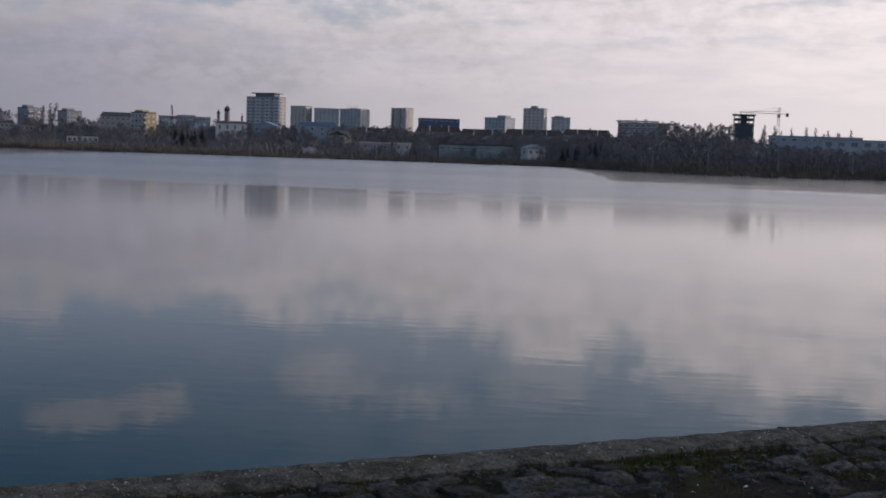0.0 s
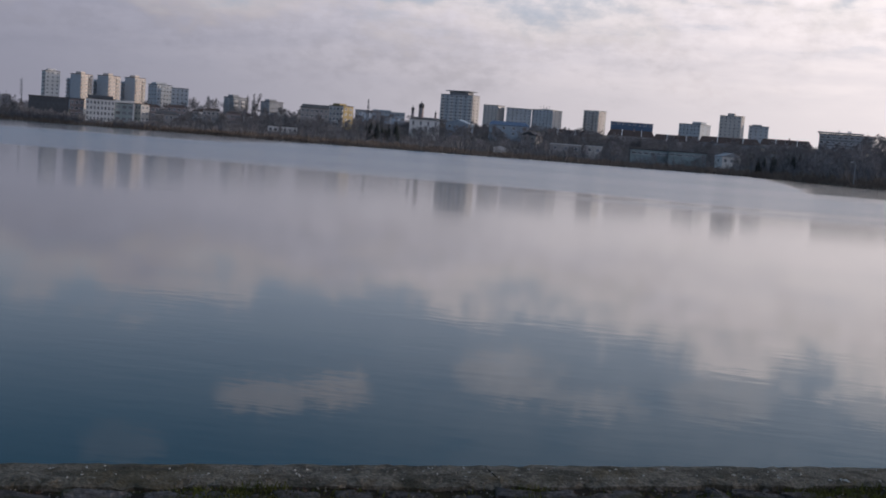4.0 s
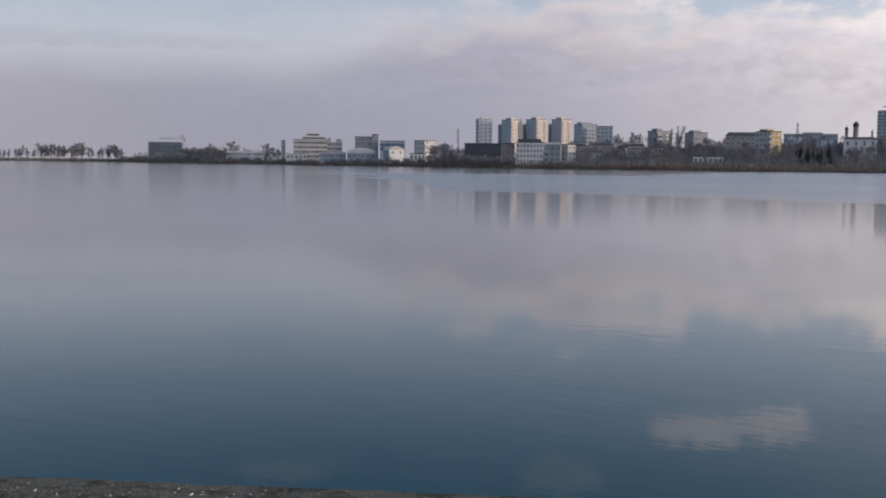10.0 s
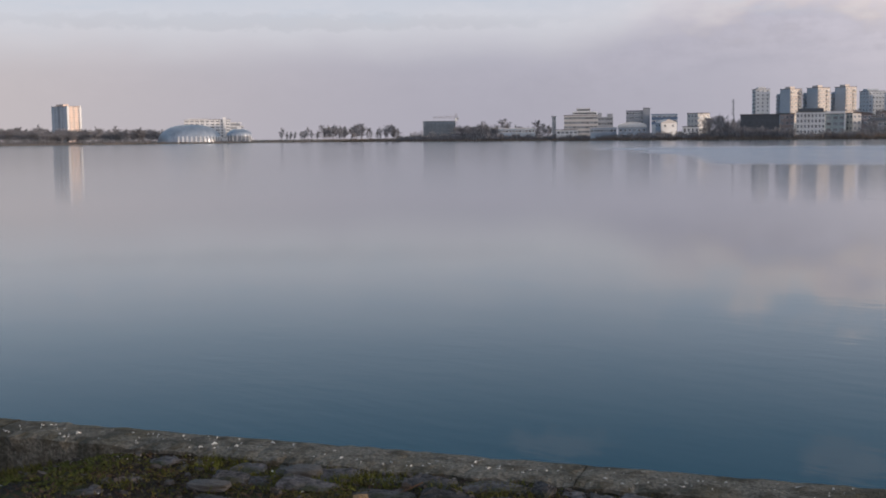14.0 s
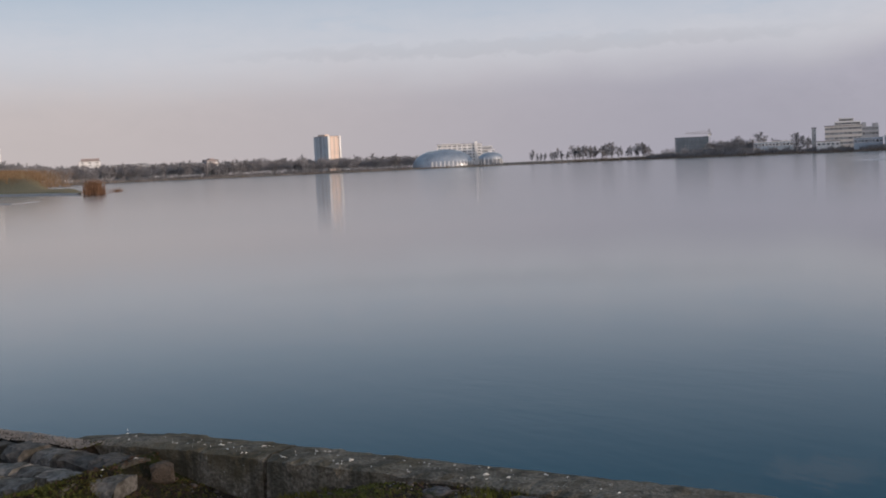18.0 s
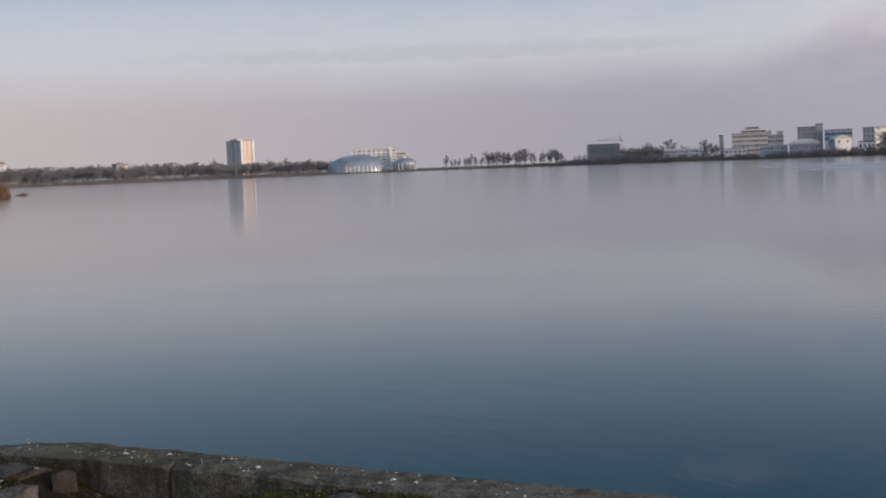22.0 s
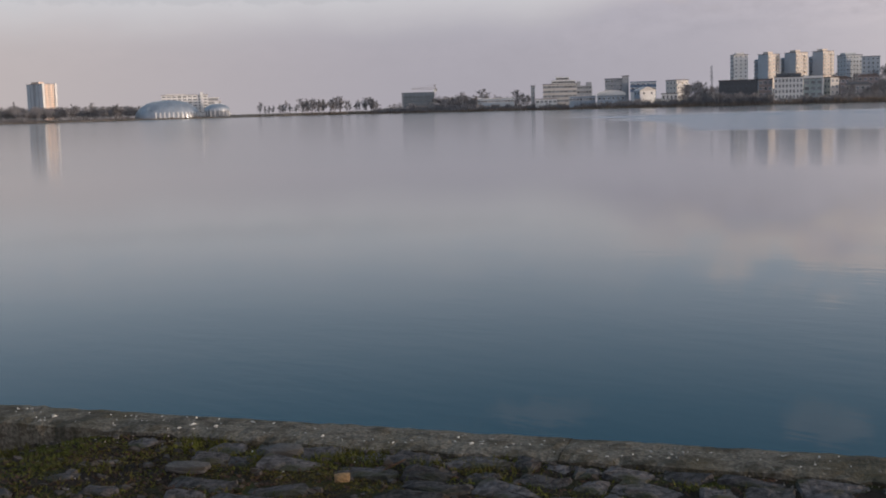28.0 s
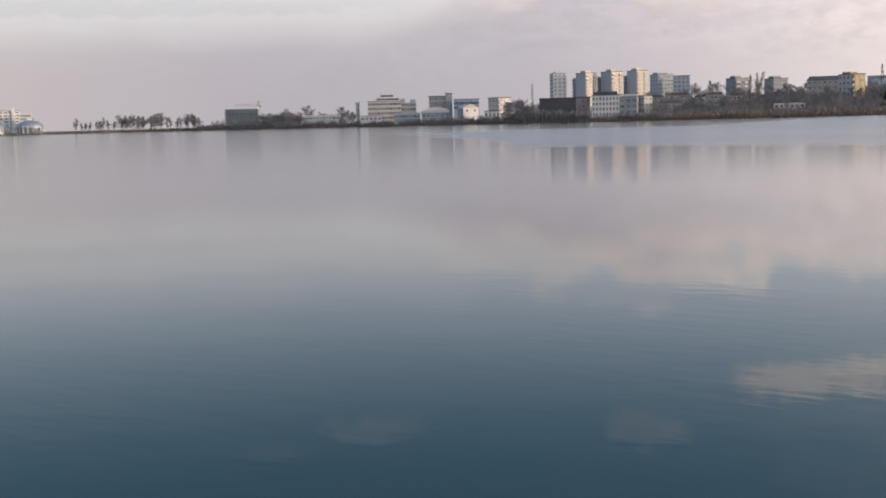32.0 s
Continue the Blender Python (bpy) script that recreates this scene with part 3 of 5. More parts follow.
def dome_hall():
    D, az0, az1 = 1130.0, -59.78, -56.7
    w = D * math.radians(az1 - az0)
    mid = (az0 + az1) / 2
    e = new("exhibition_hall")
    e.matrix_basis = facing(mid, D)
    tagged(e, "silvery domed exhibition hall with a ribbed glazed skirt", "exhibition hall")
    a, b, h = w / 2, w * 0.36, 17.0
    verts, faces = [], []
    nu, nv = 40, 12
    for j in range(nv + 1):
        v = j / nv * math.pi / 2
        for i in range(nu):
            u = 2 * math.pi * i / nu
            skew = 1 + 0.12 * math.cos(u)
            verts.append((a * math.cos(u) * math.cos(v) ** 0.85, b * math.sin(u) * math.cos(v) ** 0.85, h * math.sin(v) * (0.92 + 0.08 * skew)))
    for j in range(nv):
        for i in range(nu):
            k = (i + 1) % nu
            faces.append((j * nu + i, j * nu + k, (j + 1) * nu + k, (j + 1) * nu + i))
    shell = part("dome", mesh_of("dome", verts, faces, DOME), None, e, "curved metal-clad dome", pose(0, b, 0))
    for f in shell.data.polygons:
        f.use_smooth = True
    for i in range(13):
        u = math.radians(188 + 13.5 * i)
        rib_v, rib_f = [], []
        prev = None
        for j in range(8):
            v = j / 7 * math.pi / 2 * 0.97
            q = Vector((a * 1.01 * math.cos(u) * math.cos(v) ** 0.85, b + b * 1.01 * math.sin(u) * math.cos(v) ** 0.85, h * 1.005 * math.sin(v)))
            if prev:
                tube(rib_v, rib_f, prev, q, 0.11, 0.11, 4)
            prev = q
        part("rib", mesh_of("rib", rib_v, rib_f, BLUEGREY), None, e)
    for i in range(12):
        u = math.radians(250 + 7.5 * i)
        x, y = a * 1.02 * math.cos(u), b + b * 1.03 * math.sin(u)
        part("fin", boxes((-0.55, 0.55, -0.5, 0.5, 0, 5.5)), WHITE, e, "white upright fin", pose(x, y, 0))
    part("entrance_roof", boxes((-4.0, 4.0, -2, 2, 4.2, 4.8)), GREY, e, "", pose(a * 0.97, 4, 0))
    # long white hotel behind it
    e, (x0, x1, d, H) = block("hotel", "long white slab hotel with dark window bands", "hotel", -58.5, -56.35, 1.0, 1210, WHITE, depth=13, floors=6, cols=9, win=(3.6, 1.5), band=WHITE, caps=((0.3, 20, 0.8),))
    part("stair_shaft", boxes((x1 - 7.5, x1 - 4.5, -1.5, 3, 0, H + 2.6)), WHITE, e, "white lift and stair shaft")
    # stepped wing to the right
    e = new("hotel_wing")
    e.matrix_basis = facing(-56.3, 1190)
    tagged(e, "white terraced hotel wing stepping down to the shore", "hotel")
    for i in range(6):
        x = 20 - 2.3 * i
        part("terrace_storey", boxes((-1, x, 0, 10, 3.2 * i, 3.2 * i + 2.2)), GREY, e, "recessed glazed storey")
        part("terrace_slab", boxes((-1.2, x + 1.4, -1.4, 10.5, 3.2 * i + 2.2, 3.2 * i + 3.15)), WHITE, e, "white terrace parapet")
    e = new("round_pavilion")
    e.matrix_basis = facing(-55.95, 1130) @ Matrix.Diagonal((1.3, 1.3, 1.6, 1))
    tagged(e, "round white pavilion under a silvery metal dome", "pavilion")
    bm = bmesh.new()
    bmesh.ops.create_cone(bm, cap_ends=True, segments=24, radius1=8.5, radius2=8.5, depth=4.5, matrix=pose(0, 8, 2.2))
    part("wall", bm, GREY, e)
    bm = bmesh.new()
    bmesh.ops.create_uvsphere(bm, u_segments=28, v_segments=14, radius=9.4, matrix=pose(0, 8, 3.6) @ Matrix.Diagonal((1, 1, 0.46, 1)))
    bmesh.ops.delete(bm, geom=[v for v in bm.verts if v.co.z < 3.55], context="VERTS")
    dome = part("roof", bm, DOME, e, "silvery metal dome")
    for f in dome.data.polygons:
        f.use_smooth = True
    part("lantern", boxes((-1.6, 1.6, 6.4, 9.6, 7.8, 8.9)), WHITE, e, "white lantern on the dome")
    for i in range(8):
        u = math.radians(200 + 20 * i)
        part("column", boxes((-0.3, 0.3, -0.3, 0.3, 0, 4.5)), WHITE, e, m=pose(9.0 * math.cos(u), 8 + 9.0 * math.sin(u), 0))


dome_hall()


def concrete_frame(name, label, az0, az1, el, D, depth, floors, bays, storey, skin=None, turn=0.0, raw=None):
    """A block under construction: slabs on columns."""
    w = D * math.radians(az1 - az0)
    e = new(name)
    e.matrix_basis = facing(az0, D, turn)
    base = land(az0, D) - 0.3
    H = EYE + D * math.tan(math.radians(el)) - base
    tagged(e, label, "building site")
    for f in range(floors + 1):
        z = H - f * storey
        if z < 0.5:
            break
        part("floor_slab", boxes((0, w, 0, depth, z - 0.4, z)), raw or RAW, e)
        for i in range(bays + 1):
            for y in (0.2, depth - 0.8):
                if f:
                    x = 0.1 + (w - 0.8) * i / bays
                    part("column", boxes((x, x + 0.6, y, y + 0.6, z, z + storey - 0.4)), raw or RAW, e)
        if f and skin:
            part("infill_wall", boxes((0.9, w - 0.9, 0.3, depth - 1.2, z, z + storey - 0.55)), skin, e)
    return e, w, H


concrete_frame("unfinished_block", "unfinished grey concrete block of flats on low ground", -47.15, -45.58, 0.84, 965, 14, 5, 8, 3.0, HOARD, raw=SITE)
concrete_frame("unfinished_tower", "unfinished concrete tower with open floors", 10.16, 11.12, 2.46, 760, 10, 5, 4, 3.0, None, raw=SITE)
e = bpy.data.objects["unfinished_tower"]
top_z = max(c.bound_box[1][2] for c in e.children)
part("roof_slab", boxes((-0.9, 13.6, -0.9, 10.9, top_z, top_z + 0.5)), SITE, e, "overhanging top slab")
part("infill_wall", boxes((0.9, 11.8, 0.3, 9.0, 0.0, top_z - 6.4)), SITE, e, "raw block wall closing the lower floors")
part("core_wall", boxes((4.2, 8.4, 3, 8, 0, top_z - 0.4)), SITE, e, "solid concrete core")
part("parapet", boxes((0.8, 11.9, 0.2, 0.5, top_z - 3.0, top_z - 2.0)), SITE, e)
part("parapet", boxes((0.8, 11.9, 0.2, 0.5, top_z - 6.0, top_z - 5.0)), SITE, e)
for q in range(4):
    part("starter_bars", boxes((0.6 + 3.6 * q, 0.85 + 3.6 * q, 1.0, 1.25, top_z + 0.5, top_z + 1.7)), STEEL, e)


def tower_crane(label, az, D, el_top, jib_left, jib_right):
    e = new("tower_crane")
    e.matrix_basis = facing(az, D)
    tagged(e, label, "crane")
    H = EYE + D * math.tan(math.radians(el_top)) - land(az, D)
    for sx in (-0.7, 0.7):
        for sy in (-0.7, 0.7):
            part("mast_leg", boxes((sx - 0.13, sx + 0.13, sy - 0.13, sy + 0.13, 0, H)), STEEL, e)
    v, f = [], []
    n = int(H / 3)
    for i in range(n):
        z = H * i / n
        tube(v, f, Vector((-0.7, -0.7, z)), Vector((0.7, -0.7, z + H / n)), 0.07, 0.07, 4)
        tube(v, f, Vector((0.7, 0.7, z)), Vector((-0.7, 0.7, z + H / n)), 0.07, 0.07, 4)
    part("lattice", mesh_of("lattice", v, f, STEEL), None, e)
    v, f = [], []
    z = H - 4.0
    tube(v, f, Vector((-jib_left, 0, z + 0.6)), Vector((jib_right, 0, z)), 0.22, 0.22, 4)
    tube(v, f, Vector((-jib_left, 0, z + 1.2)), Vector((0, 0, z + 1.6)), 0.14, 0.14, 4)
    part("jib", mesh_of("jib", v, f, STEEL), None, e, "long lattice jib")
    v, f = [], []
    tube(v, f, Vector((0, 0, H)), Vector((-jib_left * 0.65, 0, z + 1.2)), 0.05, 0.05, 3)
    tube(v, f, Vector((0, 0, H)), Vector((jib_right * 0.9, 0, z + 0.4)), 0.05, 0.05, 3)
    part("tie", mesh_of("tie", v, f, STEEL), None, e)
    part("counterweight", boxes((jib_right - 1.8, jib_right, -0.8, 0.8, z - 1.6, z + 0.6)), RAW, e)
    part("cab", boxes((-1.0, 1.0, -1.7, -0.6, z - 2.4, z - 0.2)), WHITE, e)


tower_crane("yellowish tower crane beside the unfinished tower", 12.2, 770, 2.86, 24, 6)
tower_crane("small tower crane beside the unfinished block", -45.55, 980, 1.22, 19, 2)


def mast(name, label, az, D, el, wide, rungs=True, fat=1.3):
    e = new(name)
    e.matrix_basis = facing(az, D)
    tagged(e, label, "mast")
    H = EYE + D * math.tan(math.radians(el)) - land(az, D)
    for i in range(3):
        v, f = [], []
        u = 2 * math.pi * i / 3
        q = Vector((math.cos(u), math.sin(u), 0)) * wide
        tube(v, f, q, q * 0.15 + Vector((0, 0, H)), 0.12 * fat, 0.07 * fat, 4)
        part("leg", mesh_of("leg", v, f, DARKGREY), None, e)
    v, f = [], []
    n = int(H / 2.5)
    for i in range(n):
        for j in range(3):
            u0, u1 = 2 * math.pi * j / 3, 2 * math.pi * (j + 1) / 3
            s0, s1 = wide * (1 - 0.85 * i / n), wide * (1 - 0.85 * (i + 1) / n)
            tube(v, f, Vector((math.cos(u0) * s0, math.sin(u0) * s0, H * i / n)), Vector((math.cos(u1) * s1, math.sin(u1) * s1, H * (i + 1) / n)), 0.06 * fat, 0.06 * fat, 3)
    part("bracing", mesh_of("bracing", v, f, DARKGREY), None, e)
    if rungs:
        for i in range(4):
            part("antenna", boxes((-0.9, -0.5, -0.9, -0.6, H - 2.2 - 2.3 * i, H - 0.5 - 2.3 * i)), GREY, e)


mast("radio_mast", "slim dark radio mast with antennas", -32.42, 720, 1.70, 0.9)
mast("lattice_pylon", "tall dark lattice pylon behind firs", -16.5, 640, 2.06, 1.7, False, 2.0)

# middle shore
e, (x0, x1, d, H) = block("office_building", "large pale office building with stepped upper floors", "office building", -40.35, -38.75, 1.02, 760, CREAM, depth=16, floors=4, cols=8, win=(2.5, 1.45), band=CREAM, band_h=0.9, frame_mat=GREY)
for sx, ex, z0, z1 in ((5.5, x1 - 0.5, 0.35, 2.5), (8.0, x1 - 4.5, 2.5, 4.6)):
    t = part("setback_storey", boxes((sx, ex, 2, 14, H + z0, H + z1)), WHITE, e, "set-back storey with a window band")
    part("window_band", boxes((sx + 0.4, ex - 0.4, 1.94, 2.1, H + z0 + 0.5, H + z0 + 1.6)), HAZED_GLASS, e)
t = part("grey_wing", boxes((x1 + 0.02, x1 + 9.8, 1.0, 14, 0, H - 1.1), (x1 + 6.3, x1 + 9.6, 2.0, 12, H - 1.1, H + 0.9), (x1 + 0.3, x1 + 2.6, 2.0, 12, H - 1.1, H + 1.6)), GREY, e, "grey stepped wing")
for k in range(3):
    for q in range(5):
        window(e, window_mesh(1.5, 1.4, DARKGREY, HAZED_GLASS), pose(x1 + 1.2 + 1.85 * q, 1.0, H - 2.4 - 2.9 * k))
block("stair_tower", "tall narrow pale tower house with a dark side", "building", -40.93, -40.74, 0.98, 772, CREAM, split=-40.88, turn=40, floors=3, cols=1, side_cols=0, win=(1.0, 1.2))
block("office_building", "grey concrete office block", "office building", -37.4, -36.6, 1.2, 800, GREY, depth=14, floors=4, cols=6, win=(1.8, 1.4))
block("stair_tower", "plain grey stair tower beside the office block", "building", -36.6, -36.28, 1.32, 798, GREY, depth=9, floors=0)
block("warehouse", "blue-grey warehouse with dark blue bands", "warehouse", -36.2, -35.0, 1.02, 790, BLUEGREY, depth=20, floors=2, cols=5, win=(2.4, 1.2), roof=BLUE, band=BLUE, band_h=1.6)
block("shed", "long bluish shed with a white roof", "shed", -39.1, -37.85, 0.42, 705, PALEBLUE, depth=10, floors=1, cols=8, win=(1.8, 1.6), roof=WHITE)
e, (x0, x1, d, H) = block("shed", "white storage shed under a low arched roof", "shed", -37.78, -36.45, 0.42, 700, BLUEGREY, depth=18, floors=1, cols=6, win=(1.6, 1.4), roof=WHITE)
bm = bmesh.new()
prism(bm, [(x0 - 0.4, H + 0.2), (x1 + 0.4, H + 0.2)] + [((x0 + x1) / 2 + (x1 - x0 + 0.8) / 2 * math.cos(math.pi * q / 12), H + 0.2 + 3.0 * math.sin(math.pi * q / 12) ** 0.8) for q in range(1, 12)], -0.5, 18.4)
part("arched_roof", bm, WHITE, e, "low arched white roof")
block("boat_shed", "white gabled boat shed with a pale sheet roof", "shed", -36.02, -35.02, 0.80, 690, WHITE, split=-35.76, turn=28, floors=1, cols=2, side_cols=2, ridge=2.2, roof=CREAM, side_wall=PALEBLUE)
block("annex", "low pale annex with dark doors", "building", -34.75, -34.0, 0.42, 680, WHITE, depth=8, floors=1, cols=4, win=(1.2, 2.2))
block("apartment_block", "cream apartment block beside bare trees", "apartment block", -34.55, -33.5, 1.05, 720, CREAM, split=-34.05, turn=40, floors=4, cols=3, side_cols=3, balcony=WHITE)
block("shed", "long low shed with a white roof edge", "shed", -43.5, -41.75, 0.43, 835, BLUEGREY, depth=12, floors=1, cols=11, win=(1.9, 1.7), roof=WHITE)
block("garage_row", "row of low white garages", "building", -40.72, -39.7, 0.34, 742, WHITE, depth=7, floors=1, cols=5, win=(1.9, 1.4))

# the four towers and what stands before them
TG = "white tower blocks on the slope"


def flat_tower(az0, split, az1, el, D, label, front=SUN_PEACH):
    e, (x0, x1, d, H) = block("tower_block", label, "tower block", az0, az1, el, D, front, split=split, turn=42, floors=8, cols=3, side_cols=0, win=(1.3, 1.2), frame_mat=FLANK,
                              caps=((0.4, 4.5, 1.6),), balcony=CREAM, group=TG, side_wall=FLANK)
    part("rear_wing", boxes((x0 + 0.6, x1, d, d + 4.6, 0, H - 3.2)), BLUEGREY, e, "lower grey rear wing")
    for k in range(6):
        part("balcony", balcony_mesh(3.6, GREY), None, e, m=pose(x0 + 0.6, d + 2.4, H - 5.6 - 2.9 * k, 0, 0, -90))
    return e


e, (x0, x1, d, H) = block("tower_block", "white tower block with a balconied flank", "tower block", -31.58, -30.78, 2.12, 930, WHITE, split=-31.42, turn=14, floors=8, cols=3, side_cols=2, win=(1.3, 1.2), frame_mat=FLANK,
                          caps=((0.5, 6, 1.4),), balcony_side=GREY, group=TG)
flat_tower(-30.33, -29.87, -29.35, 2.10, 920, "white tower block, shade-toned flank and sun-toned balconied front")
flat_tower(-29.15, -28.65, -28.12, 2.13, 925, "white tower block, shade-toned flank and sun-toned balconied front")
flat_tower(-27.92, -27.45, -26.98, 2.14, 935, "white tower block, shade-toned flank and sun-toned balconied front")
e, (x0, x1, d, H) = block("lakeside_hotel", "white lakeside hotel with rows of dark windows", "hotel", -29.6, -28.32, 1.02, 610, WHITE, depth=14, floors=4, cols=8, win=(1.05, 1.6), storey=2.6, band=WHITE, band_h=0.5)
part("roof_storey", boxes((0.8, x1 - 0.8, 1, 12, H + 0.3, H + 1.9)), DARKGREY, e, "dark set-back roof storey")
part("entrance_pillar", boxes((-1.1, -0.5, -0.4, 0.2, 0, H * 0.62)), WHITE, e)
e, (x0, x1, d, H) = block("annex", "grey annex of the lakeside hotel with a white edge", "building", -28.3, -27.45, 0.9, 612, GREENWALL, depth=12, floors=3, cols=3, win=(2.2, 1.6), caps=((0.35, 4, 1.2),), frame_mat=GREY)
part("white_storey", boxes((-0.3, x1 - 0.2, -0.25, 9, H + 0.35, H + 1.6)), WHITE, e, "white top storey")
part("corner_wall", boxes((x1 - 0.5, x1 + 0.25, -0.4, 0.4, 0, H + 0.3)), WHITE, e, "white corner wall")
block("house", "tall cream house beside the hotel annex", "house", -27.4, -26.75, 0.94, 620, CREAM, split=-27.12, turn=35, floors=3, cols=2, side_cols=2, roof=TILE)
e, (x0, x1, d, H) = block("glass_pavilion", "dark glass pavilion along the shore", "building", -32.1, -30.35, 0.94, 610, PAVILION, depth=16, floors=2, cols=7, win=(2.3, 2.6), storey=3.6, frame_mat=PAVILION, glass=PAVILION)
part("canopy", boxes((2, 9, -3, 0, 2.6, 2.9)), WHITE, e)
block("house", "dark brick house next to the hotel", "house", -30.3, -29.68, 0.95, 615, PINK, depth=10, floors=3, cols=3, ridge=0)
e, (x0, x1, d, H) = block("apartment_block", "grey apartment block on the slope", "apartment block", -26.85, -25.75, 1.92, 900, FLANK, split=-26.45, turn=30, floors=6, cols=5, side_cols=3, caps=((0.4, 9, 1.4),))
block("apartment_block", "pale blue-grey apartment block on the slope", "apartment block", -25.78, -25.0, 1.82, 890, FLANK, depth=12, floors=5, cols=4, caps=())
block("apartment_block", "grey apartment block with a roof room", "apartment block", -23.35, -22.2, 1.62, 860, GREY, split=-22.9, turn=35, floors=4, cols=4, side_cols=3, caps=((0.3, 5, 1.6),), balcony=WHITE)
block("apartment_block", "grey apartment block above the treetops", "apartment block", -21.62, -20.55, 1.55, 870, GREY, split=-21.2, turn=30, floors=4, cols=5, side_cols=3, caps=((0.4, 6, 1.5),))
block("house", "white house among trees on the slope", "house", -24.75, -24.2, 0.95, 700, WHITE, split=-24.5, turn=30, floors=2, cols=2, side_cols=2, ridge=1.6, roof=TILE)
block("house", "beige house among trees on the slope", "house", -26.5, -25.4, 0.72, 620, BEIGE, depth=10, floors=2, cols=5, roof=DARKROOF, ridge=-1.5)
for a0, a1, el, D, w in ((-27.05, -26.3, 1.0, 650, PINK), (-25.95, -25.05, 1.06, 670, PINK), (-24.3, -23.5, 1.02, 660, BEIGE), (-23.2, -22.5, 0.95, 650, PINK)):
    block("house", "reddish house among bare trees on the slope", "house", a0, a1, el, D, w, depth=10, floors=3, cols=4, ridge=-1.2, roof=TILE, group="houses on the slope")
block("house", "white low house behind scrub", "house", -21.2, -19.8, 0.42, 590, WHITE, depth=8, floors=1, cols=6)
block("house", "white house with a tiled roof", "house", -22.4, -21.95, 0.9, 720, WHITE, depth=8, floors=2, cols=2, ridge=1.4, roof=TILE)
e, (x0, x1, d, H) = block("long_house", "long house under a dark sloping roof", "house", -19.72, -18.15, 1.6, 700, BEIGE, depth=14, floors=2, cols=7, ridge=-2.2, roof=DARKROOF)
e, (x0, x1, d, H) = block("apartment_house", "yellow apartment house with balconies on its corner", "apartment house", -18.35, -17.2, 1.62, 660, YELLOW, split=-17.66, turn=45, floors=4, cols=2, side_cols=4, win=(1.8, 1.4),
                          caps=((0.3, 5, 1.0),), balcony_side=CREAM, side_wall=CREAM)


def church():
    az0, az1, D = -14.45, -13.0, 620.0
    e, (x0, x1, d, H) = block("church", "white church with dark domed turrets and a low dark roof", "church", az0, az1, 1.40, D, WHITE, depth=14, floors=1, cols=4, win=(1.2, 2.4), ridge=-1.3, roof=DARKROOF)
    for fx, r, hh in ((0.08, 0.75, 5.2), (0.36, 1.3, 7.0), (0.85, 0.5, 3.6)):
        x = x0 + (x1 - x0) * fx
        bm = bmesh.new()
        bmesh.ops.create_cone(bm, cap_ends=True, segments=12, radius1=r, radius2=r, depth=hh, matrix=pose(x, 5, H + hh / 2))
        t = part("turret", bm, PINK, e)
        bm = bmesh.new()
        bmesh.ops.create_uvsphere(bm, u_segments=14, v_segments=8, radius=r * 1.18, matrix=pose(x, 5, H + hh) @ Matrix.Diagonal((1, 1, 1.15, 1)))
        part("dome", bm, DARKROOF, e, "dark onion dome")
        part("cross", boxes((x - 0.07, x + 0.07, 4.93, 5.07, H + hh + r, H + hh + r + 1.3), (x - 0.4, x + 0.4, 4.93, 5.07, H + hh + r + 0.8, H + hh + r + 0.95)), DARKROOF, e)
        part("turret_window", boxes((x - r * 0.3, x + r * 0.3, 5 - r - 0.05, 5 - r + 0.1, H + hh * 0.45, H + hh * 0.85)), HAZED_GLASS, e)


church()

# eastern shore
e, (x0, x1, d, H) = block("apartment_tower", "big apartment tower with banded balconies and a roof plate", "tower block", -13.05, -11.15, 2.60, 1080, FLANK, split=-11.5, turn=-30, floors=11, cols=7, side_cols=2,
                          win=(2.4, 1.5), balcony=WHITE, balcony_side=CREAM, side_wall=CREAM)
part("penthouse", boxes((x0 + 8, x1 - 6, 2, d - 2, H + 0.3, H + 3.2)), GREY, e)
part("roof_plate", boxes((x0 + 5, x1 - 3, -0.5, d, H + 3.2, H + 3.9)), GREY, e, "wide overhanging roof plate")
block("apartment_block", "grey tower block with a sunlit flank", "tower block", -10.95, -9.92, 2.22, 1150, CREAM, split=-10.25, turn=-35, floors=6, cols=4, side_cols=2, balcony_side=CREAM)
block("apartment_block", "blue-grey panel block of flats", "apartment block", -9.82, -8.62, 2.15, 1150, FLANK, depth=13, floors=6, cols=6)
e, (x0, x1, d, H) = block("apartment_block", "pale panel block with antennas on its roof", "apartment block", -8.6, -7.15, 2.18, 1140, FLANK, split=-7.6, turn=-30, floors=6, cols=6, side_cols=2, caps=((0.5, 6, 0.8),), side_wall=CREAM)
for k in range(4):
    part("antenna", boxes((x0 + 6 + 3.2 * k, x0 + 6.25 + 3.2 * k, 5, 5.25, H, H + 3.5 + 0.7 * (k % 2))), DARKGREY, e)
block("tower_block", "grey tower block with rounded corner balconies", "tower block", -6.12, -5.05, 2.30, 1150, CREAM, split=-5.42, turn=-35, floors=6, cols=4, side_cols=2, balcony=BEIGE, balcony_side=CREAM)
block("hall", "wide blue-roofed hall on the hill", "hall", -4.8, -2.8, 1.85, 900, BLUE, depth=20, floors=1, cols=8, win=(2.2, 1.0), roof=BLUE)
block("apartment_block", "low blue-grey apartment block with stepped roof", "apartment block", -1.6, -0.12, 2.0, 1000, FLANK, split=-0.6, turn=-25, floors=4, cols=6, side_cols=2, caps=((0.7, 8, 2.0),))
block("tower_block", "brown-grey tower block with a lift room", "tower block", 0.25, 1.4, 2.5, 1050, CREAM, split=1.25, turn=-20, floors=6, cols=5, side_cols=1, caps=((0.47, 6, 2.2),))
